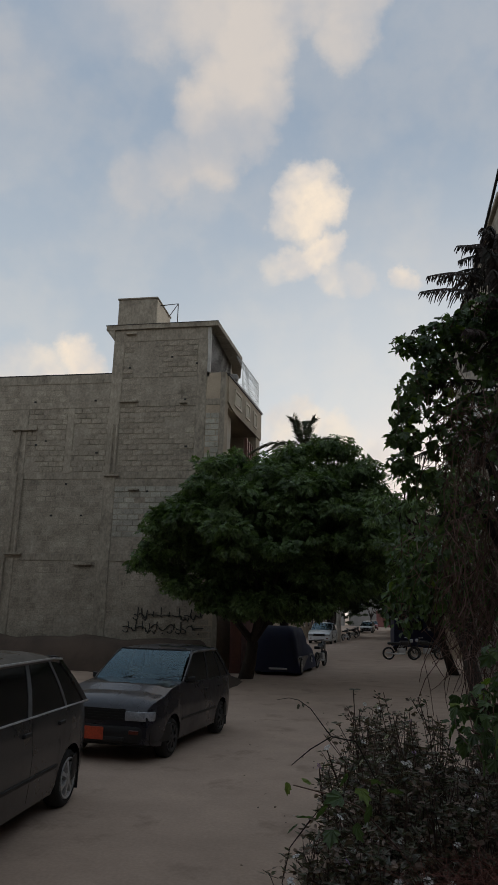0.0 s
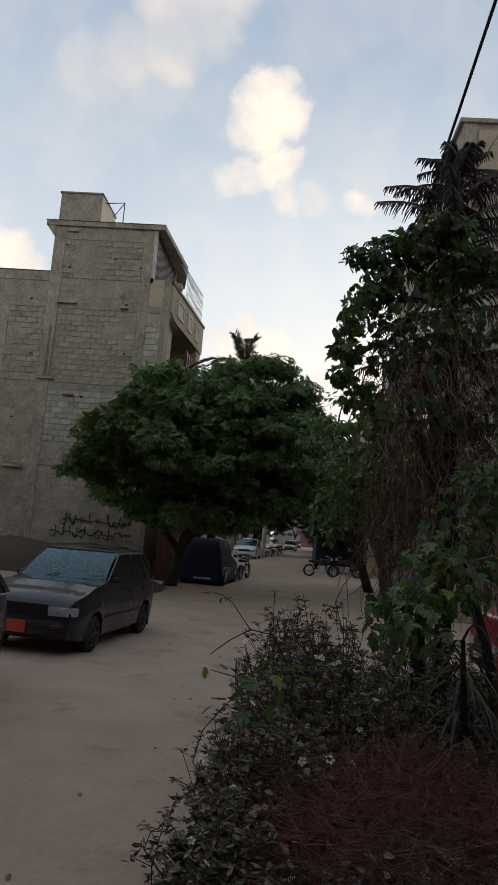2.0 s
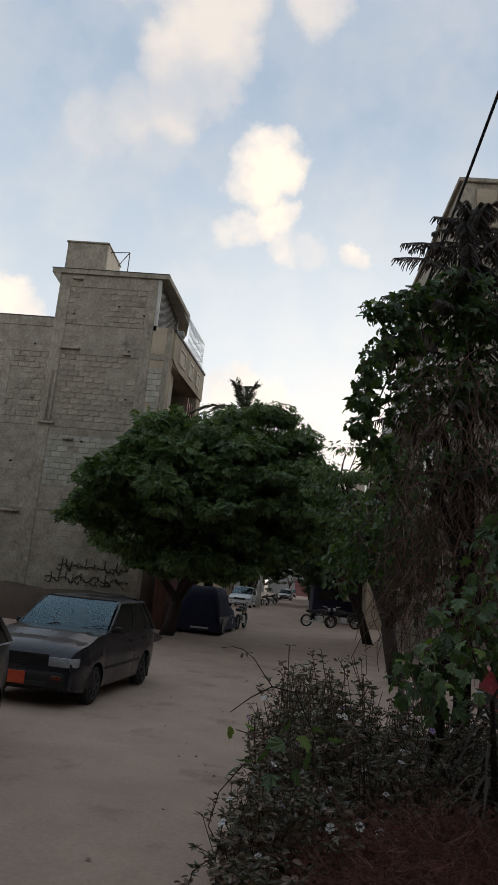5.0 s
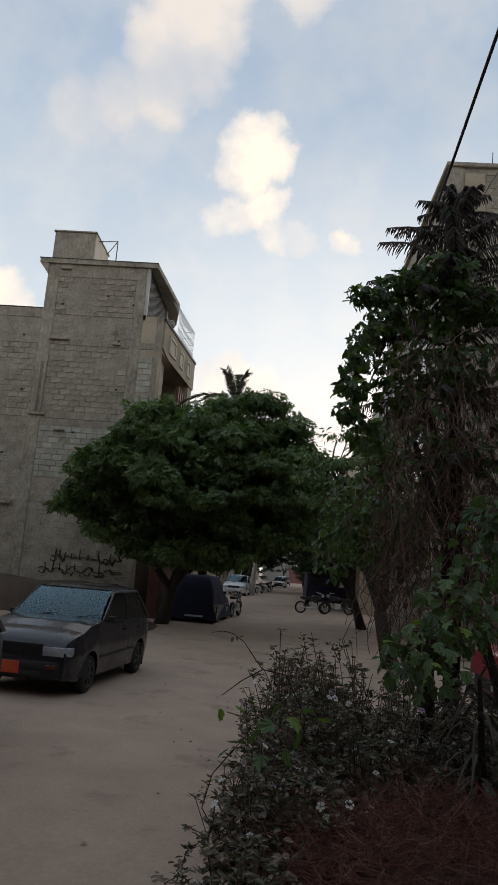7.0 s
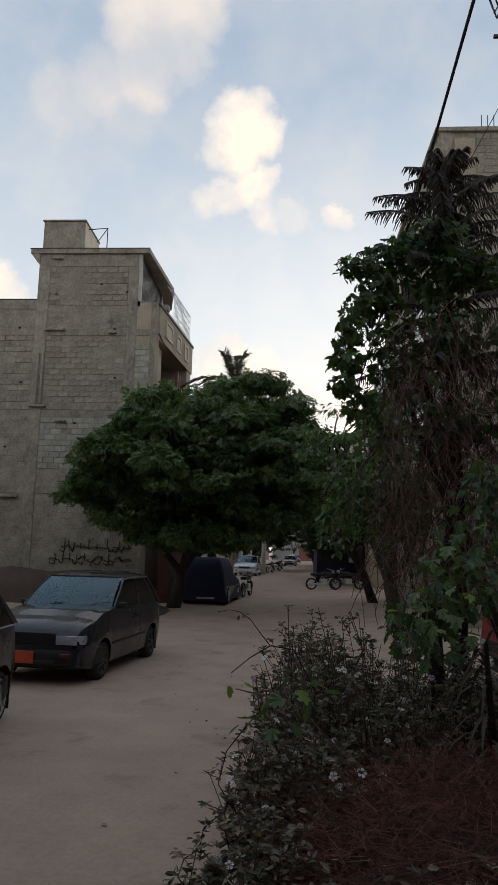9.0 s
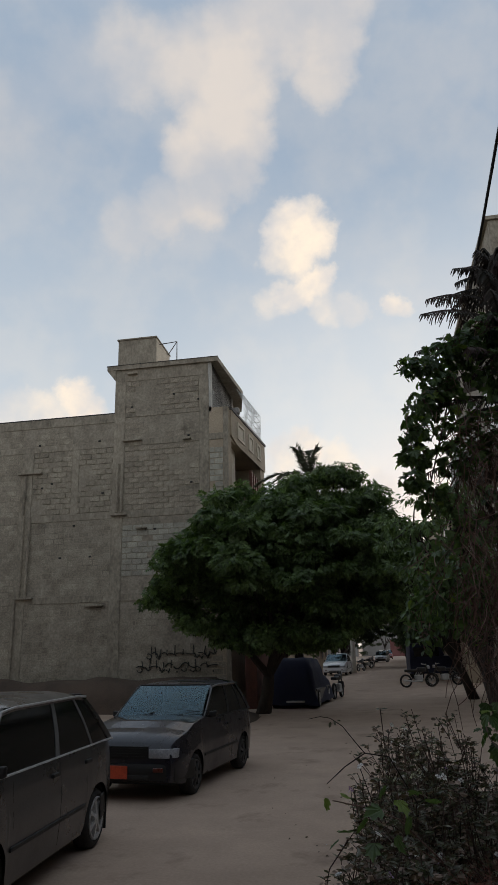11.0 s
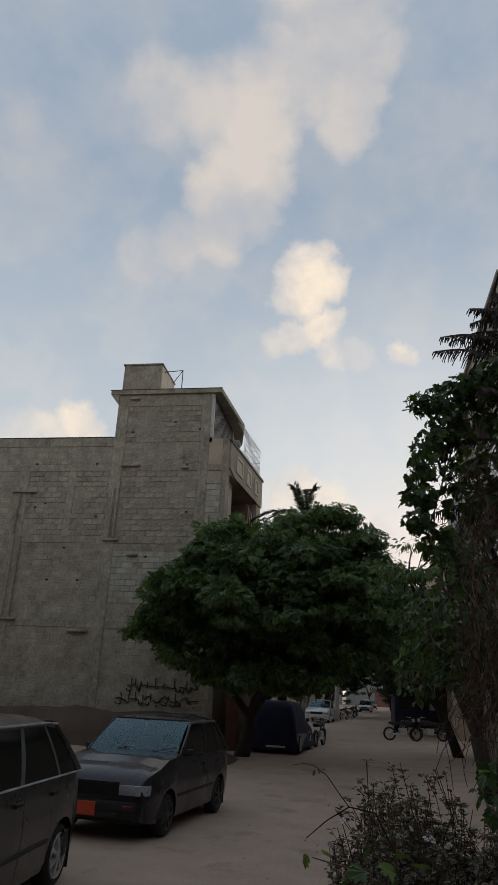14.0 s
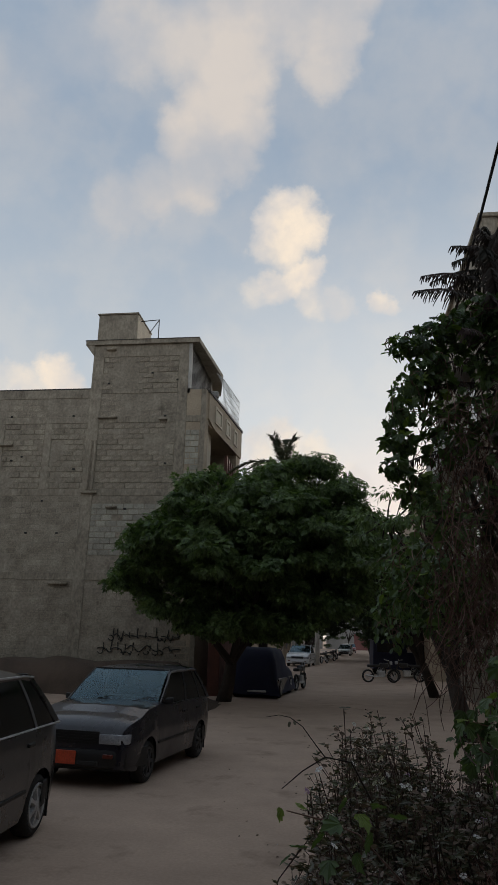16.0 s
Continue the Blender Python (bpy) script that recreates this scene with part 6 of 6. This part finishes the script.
def dracaena(foot=(1.12, 4.15, 0)):
    rs = np.random.RandomState(51)
    root = thing("dracaena", "spiky plant with long striped drooping blades", "plant", foot)
    part("stem", Geo().tube([(0, 0, -.03), (.03, 0, .7), (0, 0, 1.35)], [.028, .024, .012], 7), "bark", root)
    for k in range(80):
        a, z = rs.uniform(0, 6.28), rs.uniform(.6, 1.36)
        ln, d = rs.uniform(.2, .34), np.array((math.cos(a), math.sin(a), 0))
        s = np.array((-d[1], d[0], 0))
        lift = rs.uniform(.1, 1.1) * (z - .5)
        g = Geo()
        for i, t in enumerate(np.linspace(0, 1, 6)):
            p = np.array((0, 0, z)) + d * ln * t + np.array((0, 0, lift * t * .5 - .42 * t * t))
            w = .011 * (1 - t * t) + .001
            g.v += [tuple(p + s * w), tuple(p + np.array((0, 0, -.005))), tuple(p - s * w)]
        for i in range(5):
            for j in range(2):
                g.f.append((i * 3 + j, i * 3 + j + 1, i * 3 + j + 4, i * 3 + j + 3))
        part("blade", g, "blade", root)


dracaena()


def bare_twig():
    o = np.array((.2, 4.42, 1.0))
    root = thing("bare_twig", "bare forked twig reaching out over the road", "twig", tuple(o))
    P = [(.2, 4.42, 1.0), (.06, 4.4, 1.25), (-.08, 4.4, 1.27), (-.13, 4.39, 1.33), (-.2, 4.38, 1.42), (-.27, 4.38, 1.465), (-.33, 4.38, 1.475), (-.4, 4.38, 1.462)]
    g = Geo().tube([np.array(p) - o for p in P], [.006, .005, .0045, .004, .0035, .003, .0025, .002], 4)
    g.tube([np.array(p) - o for p in ((-.08, 4.4, 1.27), (-.2, 4.38, 1.2), (-.31, 4.37, 1.11))], [.0045, .004, .003], 4)
    part("stem", g, "bark", root)
    rs = np.random.RandomState(3)
    lv = Geo()
    scatter(lv, [np.array((-.25, 4.38, 1.45)) - o + rs.normal(size=3) * .01 for _ in range(4)], rs.normal(size=(4, 3)), [.04, .035, .03, .03], "oval", rs)
    part("leaf_tuft", lv, "shrub", root)
    rs = np.random.RandomState(8)
    v = thing("vine_shoot", "vine shoot with yellow-green lobed leaves over the bush", "climbing plant", (-.02, 3.8, .84))
    s = Geo().tube([(.3, .1, 0), (.1, .05, .2), (-.05, 0, .26), (-.22, -.04, .3)], [.005, .004, .004, .003], 4)
    part("stem", s, "dry", v)
    for k, (x, y, z, sz, mt) in enumerate(((-.24, -.05, .31, .085, "vine_new"), (-.17, -.05, .32, .08, "vine_new"), (-.05, -.06, .22, .13, "vine"), (-.14, -.05, .16, .12, "vine"), (.02, -.04, .26, .14, "vine"), (.1, -.02, .3, .13, "vine_new"), (-.03, -.06, .12, .13, "vine"),
                                           (.16, 0, .22, .13, "vine"), (-.2, -.03, .12, .09, "vine"), (.08, -.05, .15, .12, "vine"), (.2, -.03, .34, .11, "vine"), (.28, 0, .28, .12, "vine"), (.05, -.05, .36, .1, "vine"))):
        g = Geo()
        scatter(g, [(x, y, z)], [rs.normal(size=3) * .4 + np.array((-.3, -.3, .1))], [sz * .72], "lobed", rs, .5)
        part("leaf", g, mt, v)


bare_twig()


# ---- wires and the insulator bracket ----
def bracket():
    root = thing("insulator_bracket", "black steel bracket with five insulators on a cross arm", "power line", (2.48, 6.5, 6.2))
    part("upright", bevelled(Geo().box(-.035, .035, -.035, .035, .07, 1.6), .006, 1), "steel", root)
    part("cross_arm", bevelled(Geo().box(-.26, 2.6, .04, .1, .72, .82), .006, 1), "steel", root)
    part("brace", Geo().box(-.42, .0, -.03, .0, .86, .89), "steel", root)
    pin, ins = Geo().box(-.25, -.03, -.015, .015, -.01, .03), Geo().lathe([(.001, .17), (.045, .16), (.058, .13), (.058, .1), (.042, .085), (.05, .06), (.045, .03), (.001, .02)], "z", 14)
    pm, im = pin.mesh("pin_arm"), ins.mesh("insulator", True)
    for z in (.1, .37, .64 - .0, .97, 1.22):
        a = part("pin_arm", pm, "steel", root)
        a.location = (0, 0, z)
        i = part("insulator", im, "ceramic", root, "brown porcelain insulator")
        i.location = (-.24, 0, z)
    part("pin_arm", pm, "steel", root).location = (0, 0, 1.5)
    pole = thing("utility_pole", "tall steel utility pole carrying the bracket's cross arm", "pole", (5.05, 6.62, 0))
    part("shaft", Geo().tube([(0, 0, -.05), (0, 0, 4), (0, 0, 8.2)], [.13, .11, .08], 10), "steel", pole, smooth=True)


bracket()


def wire(label, pts, r, name="cable"):
    root = thing(name, label, "cable", pts[0], group="overhead wires")
    o = np.array(pts[0], float)
    P = [np.array(p, float) - o for p in pts]
    fine = []
    for a, b in zip(P, P[1:]):
        for t in np.linspace(0, 1, 8)[:-1]:
            fine.append(a + (b - a) * t)
    fine.append(P[-1])
    part("strand", Geo().tube(fine, r, 6), "cable", root, smooth=True)
    return root


def sag(a, b, drop, n=9):
    a, b = np.array(a, float), np.array(b, float)
    return [tuple(a + (b - a) * t - np.array((0, 0, drop * 4 * t * (1 - t)))) for t in np.linspace(0, 1, n)]

wire("thick black bundled cable running along the street", [(1.5, -1.8, 7.62), (1.5, 2, 6.93), (1.5, 4.64, 6.47), (1.5, 6.5, 6.16), (1.5, 9, 5.8), (1.5, 13, 5.45), (1.6, 19, 5.2), (1.8, 28, 5.3), (2.2, 40, 6.0)], .015)
knot = wire("taped joint in the bundled cable", [(1.5, 4.72, 6.458), (1.5, 4.95, 6.42)], .035, "cable_joint")
for k, (dz, dx) in enumerate(((.0, .0), (.05, .04), (-.06, .02))):
    wire("black tail looping from the cable joint to the bracket", [(1.5, 4.9, 6.43), (1.6 + dx, 5.2, 6.4 + dz), (1.85 + dx, 5.8, 6.75 + dz), (2.2, 6.4, 7.55), (2.45, 6.5, 7.62)], .008)
wire("black lead running from the bracket to the pole", [(2.45, 6.5, 7.6), (2.7, 6.5, 7.5), (3.3, 6.55, 6.95), (5.0, 6.6, 6.4)], .014)
wire("thin wire crossing behind the bracket", [(3.6, 6.3, 9.1), (3.02, 6.3, 8.04), (1.47, 6.3, 5.1), (1.3, 6.3, 4.8)], .004)
wire("thin wire dropping towards the creepers", [(4.2, 6.0, 8.9), (2.84, 6.0, 6.3), (2.04, 6.0, 4.72), (1.7, 6.0, 4.1)], .005)
wire("thin wire dropping towards the creepers", [(4.2, 6.0, 8.75), (2.84, 6.0, 6.2), (2.1, 6.0, 4.73), (1.8, 6.0, 4.2)], .005)
wire("black service wire strung through the creepers", [(3.4, 5.2, 6.5), (2.43, 5.2, 5.21), (1.94, 5.2, 4.54), (1.43, 5.2, 3.91), (1.1, 5.25, 3.6)], .009)
wire("black service wire strung through the creepers", [(3.0, 5.2, 6.6), (2.44, 5.2, 5.31), (2.13, 5.2, 4.51), (2.01, 5.2, 3.96), (2.03, 5.2, 3.5)], .009)
wire("black service wire strung through the creepers", [(3.4, 5.2, 6.0), (2.42, 5.2, 4.79), (1.94, 5.2, 4.1), (1.48, 5.2, 3.78)], .007)
for z, y in ((11.15, 25.5), (11.28, 26.2), (11.4, 27)):
    wire("thin wire stretched over the flat roof", sag((-28, y, z - .25), (-9.45, y, z), .12), .008)


# ---- small things on the sand ----
def litter():
    rnd = random.Random(77)
    for k in range(30):
        x, y = rnd.uniform(-3.0, .0), rnd.uniform(3.6, 16)
        s = rnd.uniform(.008, .02)
        g = Geo()
        for i in range(6):
            a = i * 1.047
            g.v.append((s * math.cos(a) * rnd.uniform(.7, 1.2), s * math.sin(a) * rnd.uniform(.7, 1.2), 0))
        g.v += [(0, 0, s * .7), (0, 0, -s * .3)]
        g.f = [(i, (i + 1) % 6, 6) for i in range(6)] + [((i + 1) % 6, i, 7) for i in range(6)]
        tagged(part("pebble", g, "litter" if k % 9 == 0 else "soil"), "small loose stone lying on the sand", "stone", "stones on the road").location = (x, y, .035 * (noise.noise((x * .45, y * .3, 3)) + .5 * noise.noise((x * 1.3, y * 1.1, 9))) + .002)
    for k in range(12):
        x, y = rnd.uniform(-1.6, -.15), rnd.uniform(3.4, 9)
        g = Geo()
        rs = np.random.RandomState(200 + k)
        scatter(g, [(0, 0, .012)], [(rnd.uniform(-1, 1), rnd.uniform(-1, 1), .1)], [rnd.uniform(.03, .06)], "oval", rs, 0)
        tagged(part("dry_leaf", g, "dry_leaf"), "dry brown leaf fallen on the sand", "leaf", "fallen leaves").location = (x, y, .035 * (noise.noise((x * .45, y * .3, 3)) + .5 * noise.noise((x * 1.3, y * 1.1, 9))) + .004)


litter()
